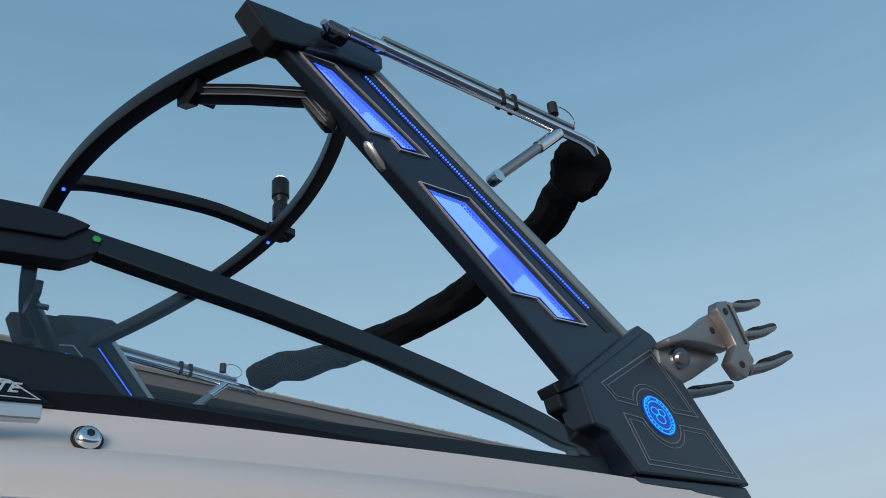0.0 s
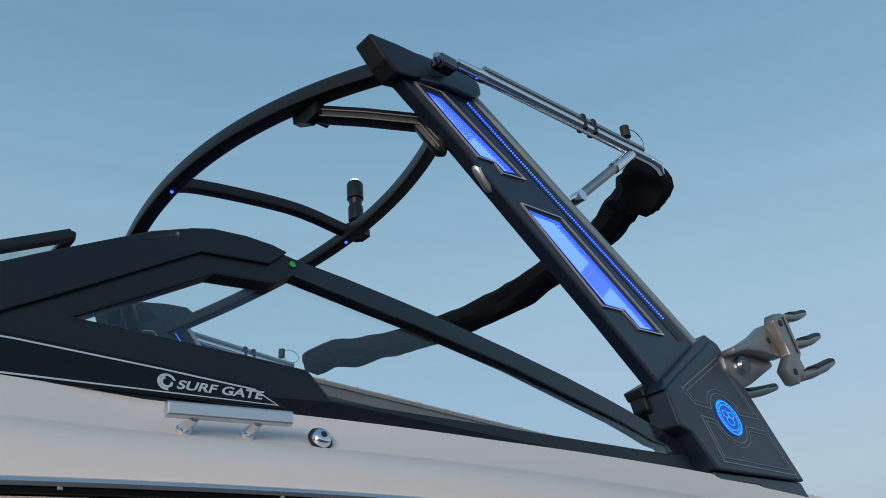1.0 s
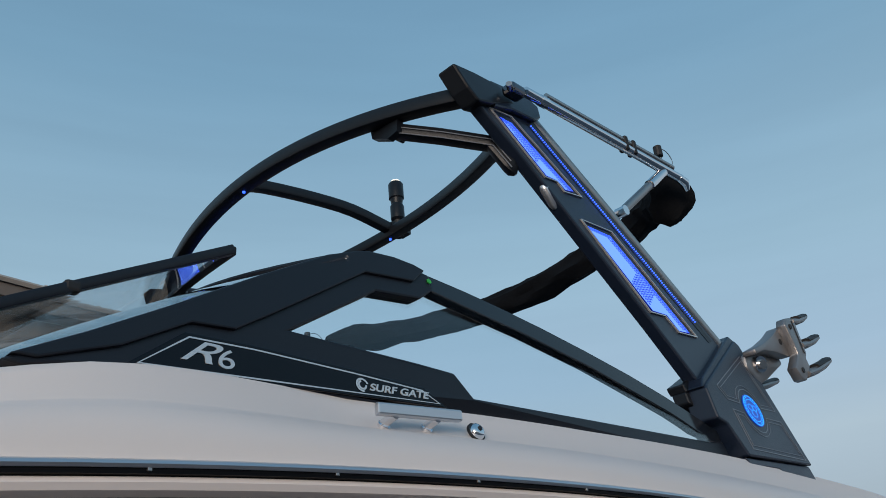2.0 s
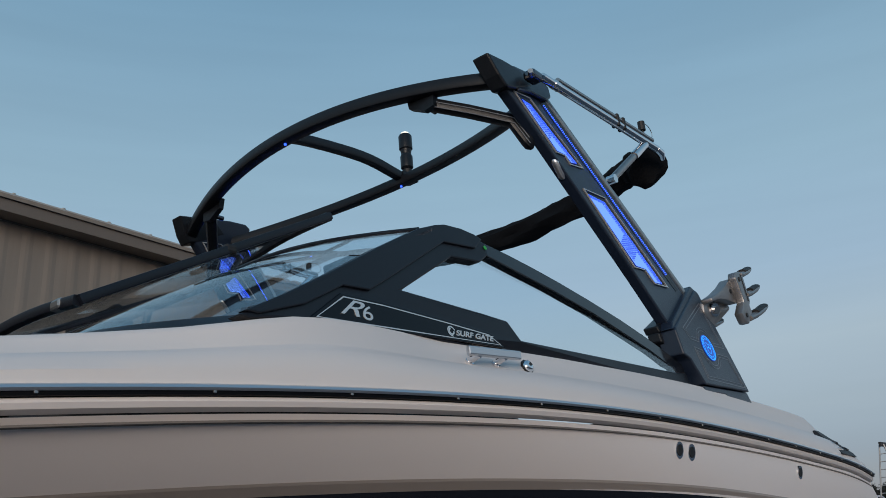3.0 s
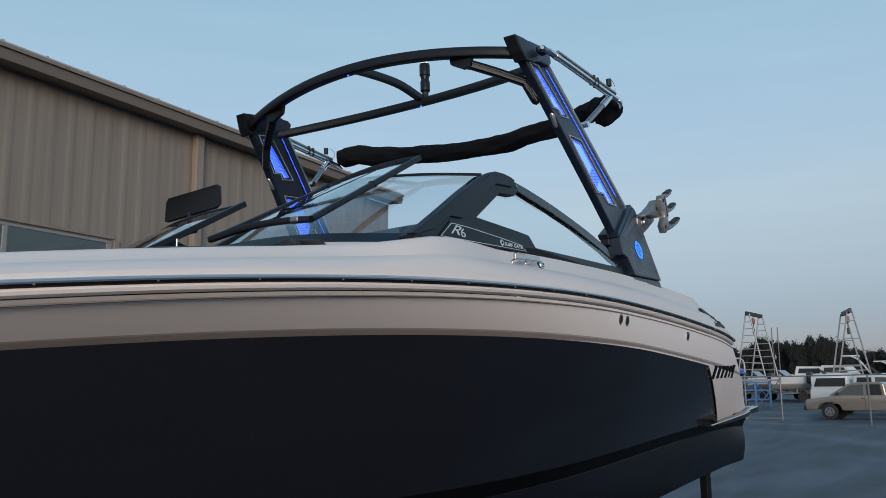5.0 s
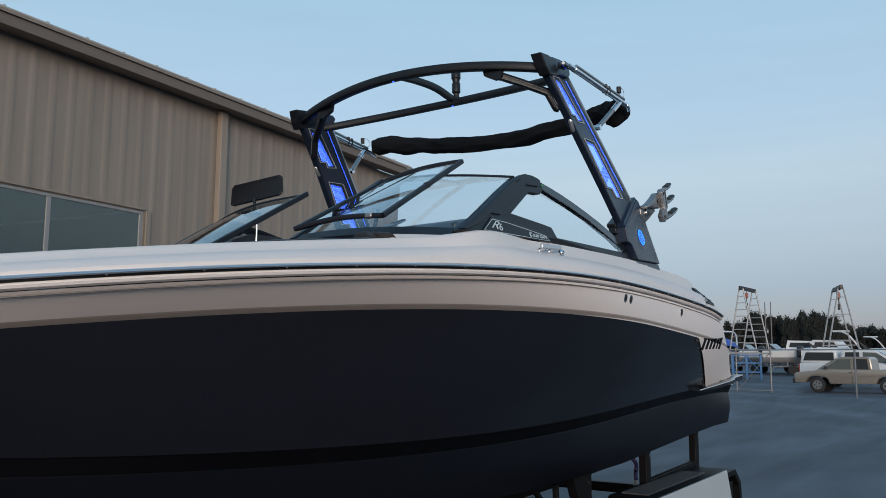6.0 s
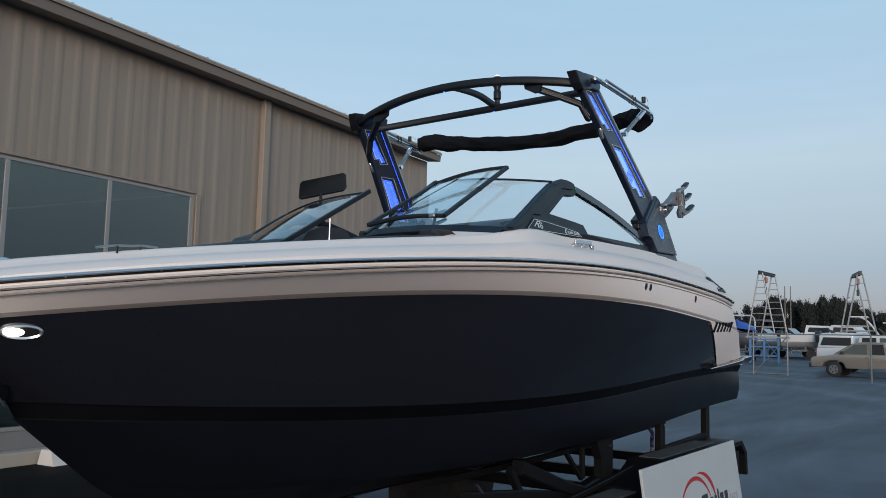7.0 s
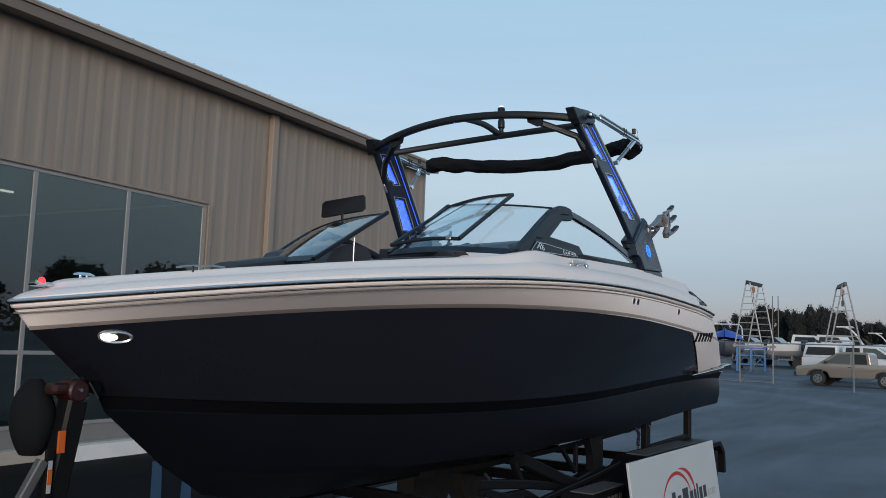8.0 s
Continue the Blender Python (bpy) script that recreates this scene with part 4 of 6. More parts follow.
# mirror
mb = part("mirror_post", tube([(4.40, -0.86, 2.36), (4.385, -0.875, 2.47)], 0.012, seg=10), POWDER_BLACK, boat, "black rear-view mirror post")
part("mirror_base", box((4.42, -0.87, 2.355), (0.12, 0.09, 0.03), 0.01), POWDER_BLACK, mb)
bm = add_prism(bmesh.new(), [(-0.26, -0.085), (-0.25, 0.055), (-0.20, 0.075), (0.22, 0.098), (0.25, 0.075), (0.255, -0.05), (0.22, -0.075), (-0.22, -0.10)], lambda a, z: (4.38 + 0.02 * a - 0.045, -0.905 + a, 2.535 + z * 0.86), lambda a, z: (4.38 + 0.02 * a + 0.035 - 1.2 * a * a, -0.905 + a * 0.96, 2.535 + z * 0.78))
bmesh.ops.recalc_face_normals(bm, faces=bm.faces)
part("mirror_housing", bevel(bm, 0.018), POWDER_BLACK, mb, "wide black mirror housing", smooth=True)
part("mirror_glass", box((4.329, -0.905, 2.535), (0.004, 0.36, 0.09)), CHROME, mb, "mirror glass")
part("wing_post", tube([(5.03, -0.22, 1.90), (5.02, -0.22, 2.13)], 0.0045, seg=10), SATIN, boat, "thin chrome post")

# cockpit
part("cockpit_floor", box((3.0, 0, 1.30), (4.2, 1.9, 0.04)), VINYL, boat)
part("bow_floor", box((5.8, 0, 1.40), (1.4, 0.7, 0.04)), VINYL, boat)
for sg in (1, -1):
    part("dash", bevel(add_prism(bmesh.new(), [(5.16, 1.86), (5.04, 1.99), (4.86, 2.04), (4.62, 1.99), (4.56, 1.80), (4.60, 1.62), (5.16, 1.62)] if sg > 0 else [(5.16, 1.92), (5.03, 2.06), (4.88, 2.11), (4.66, 2.12), (4.58, 2.06), (4.56, 1.80), (4.60, 1.62), (5.16, 1.62)], lambda x, z: (x, sg * 0.40, z), lambda x, z: (x, sg * 1.13, z)), 0.04, 3), VINYL, boat, "dark moulded dashboard", smooth=True)
    rows = []
    if sg > 0:
        for i in range(9):
            x = 5.455 + 0.61 * i / 8
            o, q = plan_y(x, RUB, 0.255), plan_y(x, RUB, 0.44)
            zt = line_z(x, Z_RUB) + interp(x, H_DECK)
            hh = 0.012 * min(1, i + 0.15) * min(1, (8.4 - i) / 0.6)
            rows.append([(x, o, zt - 0.05), (x, o, zt + hh * 0.7), (x, o - 0.02, zt + hh), (x, q + 0.02, zt + hh * 0.9), (x, q, zt + hh * 0.6), (x, q, zt - 0.2)])
    else:
        for i in range(19):
            f = i / 18
            x = 5.13 + 0.72 * f
            zt = interp(x, [(5.13, 1.975), (5.20, 1.990), (5.32, 1.986), (5.83, 1.892), (5.86, 1.885)])
            k = min(1.0, math.sin(math.pi * min(max(f, 0.004), 0.996)) * 6) ** 0.5
            rows.append([(x, y, zt - 0.05 + (dz + 0.05) * k) for y, dz in ((-0.88, -0.14), (-0.87, -0.03), (-0.845, -0.008), (-0.80, 0.0), (-0.70, 0.001), (-0.64, -0.008), (-0.615, -0.03), (-0.60, -0.15))])
    part("bow_backrest", add_loft(bmesh.new(), rows, closed=True, caps=True), VINYL, boat, "dark grey padded bow backrest", smooth=True)
    part("bow_cushion", bevel(add_prism(bmesh.new(), [(5.2, 1.60), (5.2, 1.70), (6.6, 1.66), (6.7, 1.56)], lambda x, z: (x, sg * (0.86 - 0.3 * max(0, x - 5.3)), z), lambda x, z: (x, sg * 0.2, z)), 0.03, 3), VINYL, boat, smooth=True)
    part("cockpit_seat", box((3.9, sg * 0.65, 1.70), (0.5, 0.55, 0.5), 0.08), VINYL, boat)
# padded cowl from the side coaming across to the walk-through
rows = []
for p in smooth_line([(5.36, 0.90, 1.895), (5.42, 0.905, 1.922), (5.30, 0.70, 1.952), (5.16, 0.47, 1.985), (4.96, 0.13, 2.035), (4.80, -0.14, 2.065)], 24):
    n = Vector((-0.12, 0.045, 0))
    rows.append([p + Vector((0, 0, -0.12)), p + Vector((0.012, 0, -0.02)), p, p + n * 0.8 + Vector((0, 0, 0.004)), p + n + Vector((0, 0, -0.015)), p + n + Vector((0, 0, -0.12))])
part("dash_cowl", add_loft(bmesh.new(), rows, closed=True, caps=True), VINYL, boat, "dark grey padded cowl", smooth=True)
part("wheel_rim", tube([(4.48 - 0.10 * math.sin(a), -0.72 + 0.17 * math.cos(a), 1.93 + 0.15 * math.sin(a)) for a in [k * math.pi / 12 for k in range(25)]], 0.012, seg=8), RUBBER, boat, "steering wheel rim", smooth=True)
part("rear_bench", box((2.2, 0, 1.68), (0.7, 2.0, 0.5), 0.08), VINYL, boat)
bm = bmesh.new()
rows = []
for i in range(12):
    x = 1.27 + (2.45 - 1.27) * i / 11
    z1 = line_z(x, Z_RUB) + interp(x, H_DECK)
    hw = plan_y(x, RUB, 0.24)
    rows.append([(x, hw * (j / 8 - 1), z1 - 0.004 + 0.03 * math.sin(math.pi * j / 16)) for j in range(17)])
add_loft(bm, rows)
part("aft_deck", bm, GEL_WHITE, boat, smooth=True)
bm = bmesh.new()
rows = []
for i in range(14):
    x = 6.75 + (7.50 - 6.75) * i / 13
    z1 = line_z(x, Z_RUB) + interp(x, H_DECK)
    hw = plan_y(x, RUB, 0.24)
    rows.append([(x, hw * (j / 8 - 1), z1 - 0.004) for j in range(17)])
add_loft(bm, rows)
part("foredeck", bm, GEL_WHITE, boat, smooth=True)
# ---- boat fittings ----
def side_at(x, z):
    """Half width of the hull side at x and height z, between the rub rail and the crease."""
    zr, zt, zc = line_z(x, Z_RUB) - 0.035, line_z(x, Z_TONE), line_z(x, Z_CREASE)
    yr, yt, yc = plan_y(x, RUB, 0.012), plan_y(x, TONE), plan_y(x, CREASE)
    return float(np.interp(z, [zc, zt, zr], [yc, yt, yr]))


plat = [(0.78, 1.24), (0.30, 1.23), (-0.10, 1.215), (-0.20, 1.19), (-0.25, 1.12), (-0.27, 0.6), (-0.28, 0.0)]
full = plat + [(x, -y) for x, y in plat[::-1]]
bm = add_prism(bmesh.new(), full, lambda x, y: (x, y, 1.135), lambda x, y: (x, y, 1.195))
bmesh.ops.recalc_face_normals(bm, faces=bm.faces)
part("swim_platform", bevel(bm, 0.012), GEL_BLACK, boat, "black swim platform", smooth=True)
part("platform_pad", add_prism(bmesh.new(), [(x - 0.05 if x > 0.5 else x + 0.04, y * 0.95) for x, y in full], lambda x, y: (x, y, 1.196), lambda x, y: (x, y, 1.206)), VINYL, boat)
for sg in (1, -1):
    # wedge that carries the platform along the hull side
    rows = []
    for i in range(15):
        x = 1.62 - (1.62 - 0.02) * i / 14
        o = 0.01 + 0.075 * min(1, i / 8)
        y = side_at(max(x, 0.4), 1.16) + (0.0 if x > 0.4 else -0.03)
        z = 1.085 + 0.11 * i / 14
        rows.append([(x, sg * (y - 0.05), z), (x, sg * (y + o), z), (x, sg * (y + o), z - (0.022 + 0.025 * i / 14) * min(1, (i + 0.1) / 4)), (x, sg * (y - 0.05), z - (0.06 + 0.02 * i / 14) * min(1, (i + 0.1) / 4))])
    part("platform_wing", add_loft(bmesh.new(), rows, closed=True, caps=True), GEL_BLACK, boat, smooth=True)
    rows = [[Vector(r[1]) + Vector((0, sg * o, h)) for o, h in ((0.003, -0.001), (0.006, -0.005), (0.003, -0.009), (-0.01, -0.008), (-0.01, -0.002))] for r in rows[1:]]
    part("wing_trim", add_loft(bmesh.new(), rows, closed=True, caps=True), SILVER_PAINT, boat, "bright trim strip", smooth=True)
    # ribbed edge behind the black side panel
    for i in range(9):
        f = (i + 0.5) / 9
        x = swoop_x(f) + 0.035
        z = line_z(x, Z_TONE) + (line_z(x, Z_CREASE) - line_z(x, Z_TONE)) * f
        part("edge_rib", box((x, sg * (side_at(x, z) + 0.006), z), (0.06, 0.014, 0.020), 0.004), RUBBER, boat)
    # brand mark as plain slanted blocks, flush on the quarter
    def quarter_y(x, z):
        f = (line_z(x, Z_TONE) - z) / (line_z(x, Z_TONE) - line_z(x, Z_CREASE))
        return plan_y(x, TONE) + (plan_y(x, CREASE) - plan_y(x, TONE)) * f + 0.06 * f * (1 - f) + 0.012

    for i, (w0, h0) in enumerate(((0.078, 0.088), (0.078, 0.082), (0.072, 0.082), (0.078, 0.082), (0.062, 0.082), (0.085, 0.092))):
        x = 1.88 - i * 0.104
        z = 1.448 + 0.003 * i
        bm = add_prism(bmesh.new(), [(-w0 / 2 + 0.006, -h0 / 2), (w0 / 2 - 0.012, -h0 / 2), (w0 / 2 - 0.008, h0 / 2), (-w0 / 2 + 0.010, h0 / 2)], lambda a, b: (x - a, sg * (quarter_y(x - a, z + b) + 0.0025), z + b), lambda a, b: (x - a, sg * (quarter_y(x - a, z + b) - 0.006), z + b))
        part("brand_mark", bm, STRIPE_BLACK, boat, "black brand mark")
    # through-hull fittings
    for x, z in ((3.60, 1.695), (3.515, 1.692), (2.50, 1.660)):
        y = side_at(x, z)
        fit_ = part("through_hull", disc_bm((x, sg * (y + 0.004), z), (0, sg, -0.2), 0.027, 0.012, 24), CHROME, boat, "round chrome through-hull fitting")
        part("fitting_bore", disc_bm((x, sg * (y + 0.008), z), (0, sg, -0.2), 0.018, 0.008, 20), RUBBER, fit_)
    # grab handle
    a, b = Vector((4.495, sg * 1.326, 1.922)), Vector((4.280, sg * 1.338, 1.934))
    bm = add_prism(bmesh.new(), [(-0.006, -0.014), (0.008, -0.012), (0.008, 0.010), (0.0, 0.013), (-0.007, 0.010)], lambda p, q: a + Vector((0, sg * p, q)), lambda p, q: b + Vector((0, sg * p, q)))
    bmesh.ops.recalc_face_normals(bm, faces=bm.faces)
    hd = part("grab_handle", bevel(bm, 0.003), SATIN, boat, "flat satin steel grab handle")
    for f in (0.22, 0.72):
        c = a.lerp(b, f)
        part("handle_post", tube([c + Vector((0, -sg * 0.003, -0.008)), Vector((c.x, sg * (deck_y(c.x, c.z - 0.022) - 0.012), c.z - 0.022))], 0.010, seg=12), CHROME, hd, smooth=True)
        part("post_flange", disc_bm((c.x, sg * (deck_y(c.x, c.z - 0.021) + 0.002), c.z - 0.021), (0, sg, 0.8), 0.013, 0.006, 18), CHROME, hd)
    # socket cap
    c = Vector((4.205, sg * (deck_y(4.205, 1.917) + 0.005), 1.917))
    nrm = Vector((0.0, sg, 0.42)).normalized()
    cap = part("socket_cap", tube([c - nrm * 0.03, c + nrm * 0.004, c + nrm * 0.012, c + nrm * 0.014], [0.020, 0.020, 0.015, 0.011], seg=28), CHROME, boat, "round chrome socket", smooth=True)
    part("cap_seal", disc_bm(c, nrm, 0.0225, 0.006, 28), RUBBER, cap)
    part("cap_bore", disc_bm(c + nrm * 0.0145, nrm, 0.006, 0.003, 6), RUBBER, cap)
    # rub rail screws
    for i in range(21):
        x = 1.36 + 0.3 * i
        z = line_z(x, Z_RUB)
        part("rail_screw", box((x, sg * (plan_y(x, RUB, -0.0155)), z + 0.002), (0.007, 0.004, 0.006), 0.001), STEEL, boat)
    # aft air vent
    vent_pts = [(1.76, 1.900), (1.65, 1.905), (1.55, 1.785), (1.58, 1.762), (1.88, 1.762)]
    bm = add_prism(bmesh.new(), vent_pts, lambda x, z: (x, sg * (deck_y(x, z) + 0.012), z), lambda x, z: (x, sg * (deck_y(x, z) - 0.08), z))
    vent = part("air_vent", bm, RUBBER, boat, "black air intake in the deck")
    for i in range(3):
        f = 0.25 + 0.25 * i
        p, q = Vector((1.75, 0, 1.895)).lerp(Vector((1.85, 0, 1.77)), f), Vector((1.65, 0, 1.895)).lerp(Vector((1.57, 0, 1.77)), f)
        part("vent_slat", tube([(v.x, sg * (deck_y(v.x, v.z) + 0.013), v.z) for v in (p, p.lerp(q, 0.5), q)], 0.004, seg=6), POWDER, vent)
    # docking light
    c = Vector((7.38, sg * side_at(7.38, 1.335), 1.335))
    slope_x = (side_at(7.41, 1.335) - side_at(7.35, 1.335)) / 0.06
    slope_z = (side_at(7.38, 1.36) - side_at(7.38, 1.31)) / 0.05
    n2 = Vector((-slope_x, sg, -slope_z)).normalized()
    m = Matrix.Translation(c + n2 * 0.012) @ n2.to_track_quat("Z", "Y").to_matrix().to_4x4()
    def oval(rx, ry, z, n=28):
        return [m @ Vector((rx * math.cos(a), ry * math.sin(a), z)) for a in [2 * math.pi * k / n for k in range(n)]]
    dl = part("docking_light", add_loft(bmesh.new(), [oval(0.082, 0.035, -0.03), oval(0.082, 0.035, 0.008), oval(0.076, 0.030, 0.014), oval(0.066, 0.023, 0.008)], closed=True), SATIN, boat, "oval docking light, lit", smooth=True)
    part("lamp_bowl", add_loft(bmesh.new(), [oval(0.067, 0.024, 0.007), oval(0.04, 0.015, 0.002)], closed=True, caps=True), RUBBER, dl)
    side = -1 if sg > 0 else 1
    bm = bmesh.new()
    add_loft(bm, [[v + m.to_3x3() @ Vector((-0.03 * side * -1.0, 0, 0)) for v in oval(0.040 * k, 0.021 * k, zz)] for k, zz in ((1.0, 0.010), (0.7, 0.016), (0.05, 0.018))], closed=True, caps=True)
    part("lamp_lens", bm, LAMP_BRIGHT, dl, "glowing white lamp", smooth=True)
    part("lamp_screw", disc_bm(m @ Vector((-0.045 * side, -0.05, 0.004)), n2, 0.014, 0.010, 14), CHROME, dl)
# bow hardware
zb = line_z(7.15, Z_RUB) + interp(7.15, H_DECK)
rail = part("bow_rail", tube(smooth_line([(7.20, 0.415, zb + 0.014), (7.13, 0.44, zb + 0.026), (7.06, 0.468, zb + 0.03), (7.02, 0.482, zb + 0.033), (6.96, 0.50, zb + 0.030)], 16), 0.0055, seg=10), STEEL, boat, "low steel bow handrail", smooth=True)
for p in ((7.12, 0.446), (7.03, 0.479)):
    part("rail_post", tube([(p[0], p[1], zb - 0.03), (p[0], p[1], zb + 0.026)], 0.005, seg=10), POWDER_BLACK, rail)
cl = part("cleat", tube([(7.09, -0.40, zb + 0.012), (7.12, -0.40, zb + 0.018), (7.19, -0.40, zb + 0.018), (7.22, -0.40, zb + 0.012)], [0.005, 0.009, 0.009, 0.005], seg=10), CHROME, boat, "chrome mooring cleat", smooth=True)
for x in (7.135, 7.175):
    part("cleat_foot", tube([(x, -0.40, zb - 0.02), (x, -0.40, zb + 0.016)], [0.011, 0.007], seg=10), CHROME, cl)
# bow light
zb = line_z(7.60, Z_RUB) + interp(7.60, H_DECK)
bl = part("bow_light", box((7.65, 0.0, zb - 0.014), (0.09, 0.07, 0.02), 0.008), CHROME, boat, "bow navigation light, red side lit")
part("red_lens", tube([(7.66, 0.022, zb - 0.01), (7.66, 0.022, zb + 0.004), (7.66, 0.022, zb + 0.014), (7.66, 0.022, zb + 0.019)], [0.017, 0.017, 0.012, 0.005], seg=16), LAMP_RED, bl, "glowing red lens")
part("green_lens", box((7.65, -0.022, zb + 0.002), (0.03, 0.014, 0.012), 0.004), GREEN_STICKER, bl, "green lens")
part("bow_eye", tube([(7.36, 0, 1.03), (7.42, 0, 1.03), (7.42, 0, 1.09), (7.37, 0, 1.10)], 0.012, seg=8), CHROME, boat)
part("drive_skeg", box((0.0, 0, 0.60), (0.22, 0.05, 0.5), 0.02), BOTTOM_BLACK, boat)
# ---- trailer ----
TB = pose(0, 0.094, LIFT)
trailer = thing("boat_trailer", TB)
tagged(trailer, "black steel boat trailer with guide posts under the boat", "trailer")
TRAILER_BLACK = material("trailer_black", (0.006, 0.006, 0.007), 0.5, spec=0.14, vary=0.15, scale=5, bump=0.06)
STEP_GREY = material("step_pad", (0.075, 0.073, 0.075), 0.6, vary=0.25, scale=10, bump=0.4, bump_scale=120)
JACK_GREY = material("dull_jack_steel", (0.10, 0.10, 0.10), 0.5, metal=0.4, vary=0.2, scale=8)
ORANGE = material("orange_reflector", (0.50, 0.10, 0.015), 0.35, vary=0.1)
RUST_RED = material("winch_red", (0.022, 0.0028, 0.0022), 0.5, vary=0.3, scale=14)
TYRE = material("tyre", (0.015, 0.015, 0.016), 0.75, vary=0.2, bump=0.3, bump_scale=60)
for sg in (1, -1):
    part("main_beam", tube([(0.2, sg * 0.86, 0.16), (5.2, sg * 0.86, 0.16), (6.6, sg * 0.45, 0.16), (7.6, sg * 0.08, 0.16), (8.6, sg * 0.05, 0.16)], 0.055, seg=8, square=True), TRAILER_BLACK, trailer, "black box-section beam")
    hull_z = lambda x, y: interp(x, Z_KEEL) + (line_z(x, Z_CHINE) - interp(x, Z_KEEL)) * min(1, y / max(0.05, plan_y(x, CHINE)))
    rows = []
    for i in range(25):
        x = 1.0 + 4.2 * i / 24
        z = hull_z(x, 0.62)
        rows.append([(x, sg * 0.64, z + 0.004), (x, sg * 0.64, z - 0.036), (x, sg * 0.52, z - 0.065), (x, sg * 0.52, z - 0.025)])
    part("bunk", add_loft(bmesh.new(), rows, closed=True, caps=True), TRAILER_BLACK, trailer, "carpeted bunk under the hull")
    for x in (0.84, 2.13):
        top = hull_z(x, 0.98) + 0.06
        post = part("bunk_post", box((x, sg * 0.98, (0.16 + top) / 2), (0.10, 0.06, top - 0.16), 0.006), TRAILER_BLACK, trailer)
        part("post_bolt", disc_bm((x + 0.01, sg * 1.015, top - 0.05), (0, sg, 0), 0.012, 0.014, 8), CHROME, post)
    # broad plate post under the middle of the hull
    post = part("bunk_post", bevel(add_prism(bmesh.new(), [(3.54, 0.66), (3.24, 0.66), (3.24, 0.16), (3.45, 0.16), (3.45, 0.50)], lambda x, z: (x, sg * 0.95, z), lambda x, z: (x, sg * 1.01, z)), 0.006), TRAILER_BLACK, trailer)
    part("post_bolt", disc_bm((3.28, sg * 1.015, 0.58), (0, sg, 0), 0.012, 0.014, 8), CHROME, post)
    part("cross_strap", tube([(0.84, sg * 0.98, 0.47), (2.13, sg * 0.98, 0.44)], 0.022, seg=8, square=True), TRAILER_BLACK, trailer)
    for line, r in (([(3.95, 0.60), (3.69, 0.39)], 0.016), ([(3.68, 0.61), (3.67, 0.39)], 0.017), ([(4.62, 0.57), (3.95, 0.36), (3.70, 0.30), (3.40, 0.34)], 0.045), ([(4.72, 0.57), (4.57, 0.38)], 0.024), ([(5.20, 0.47), (4.58, 0.40), (3.70, 0.27)], 0.032), ([(5.15, 0.42), (4.85, 0.345), (4.55, 0.335), (4.30, 0.24)], 0.026)):
        part("brace", tube([(x, sg * 0.96, z) for x, z in line], r, seg=8, square=True), TRAILER_BLACK, trailer)
    part("hose", tube(smooth_line([(5.12, sg * 0.97, 0.53), (5.06, sg * 0.98, 0.47), (5.00, sg * 0.97, 0.44), (4.92, sg * 0.96, 0.45)], 14), 0.010, seg=8), RUBBER, trailer, "black hose along the brace")
    part("edge_rail", tube([(4.55, sg * 1.04, 0.27), (3.45, sg * 1.04, 0.345), (2.85, sg * 1.04, 0.40)], 0.020, seg=8, square=True), TRAILER_BLACK, trailer)
    fend = part("fender", bevel(add_prism(bmesh.new(), [(0.75, 0.12), (0.78, 0.33), (0.95, 0.450), (2.86, 0.450), (3.02, 0.375), (3.42, 0.315), (3.55, 0.12), (3.47, 0.12), (3.36, 0.28), (2.98, 0.335), (2.82, 0.410), (0.98, 0.410), (0.84, 0.31), (0.82, 0.12)], lambda x, z: (x, sg * 0.98, z), lambda x, z: (x, sg * 1.36, z)), 0.008), TRAILER_BLACK, trailer, "boxy black fender")
    for x0, x1 in ((1.35, 2.75),):
        part("step_pad", box(((x0 + x1) / 2, sg * 1.12, 0.453), (x1 - x0, 0.19, 0.012), 0.003), STEP_GREY, fend, "grey non-slip step pad")
    part("fender_skirt", box((2.25, sg * 1.35, 0.24), (2.4, 0.015, 0.25), 0.003), TRAILER_BLACK, fend)
    for x in (1.72, 2.62):
        c = Vector((x, sg * 1.17, -0.06))
        whl = part("wheel", tube([c + Vector((0, -sg * 0.11, 0)), c + Vector((0, -sg * 0.10, 0)), c + Vector((0, sg * 0.10, 0)), c + Vector((0, sg * 0.11, 0))], [0.30, 0.34, 0.34, 0.30], seg=32, up=(0, 0, 1)), TYRE, trailer, "trailer tyre", smooth=True)
        part("rim", tube([c + Vector((0, sg * 0.06, 0)), c + Vector((0, sg * 0.113, 0)), c + Vector((0, sg * 0.10, 0))], [0.2, 0.2, 0.05], seg=24), CHROME, whl)
    part("axle_arm", tube([(1.72, sg * 0.86, 0.1), (1.72, sg * 1.08, -0.06)], 0.04, seg=8), TRAILER_BLACK, trailer)
    tl = part("tail_light", box((0.59, sg * 1.16, 0.325), (0.09, 0.20, 0.12), 0.012), TRAILER_BLACK, trailer, "trailer tail light")
    part("tail_lens", box((0.605, sg * 1.267, 0.325), (0.085, 0.018, 0.10), 0.004), RED_LENS, tl, "red lens")
    part("light_arm", tube([(0.60, sg * 0.86, 0.2), (0.60, sg * 1.16, 0.30)], 0.025, seg=8, square=True), TRAILER_BLACK, trailer)
    step = part("front_step", bevel(add_prism(bmesh.new(), [(3.40, 0.13), (3.42, 0.297), (4.12, 0.297), (4.26, 0.13)], lambda x, z: (x, sg * 1.06, z), lambda x, z: (x, sg * 1.30, z)), 0.01), TRAILER_BLACK, trailer, "low black boarding step")
    part("step_pad", box((3.75, sg * 1.18, 0.300), (0.62, 0.18, 0.012), 0.003), STEP_GREY, step, "grey non-slip step pad")
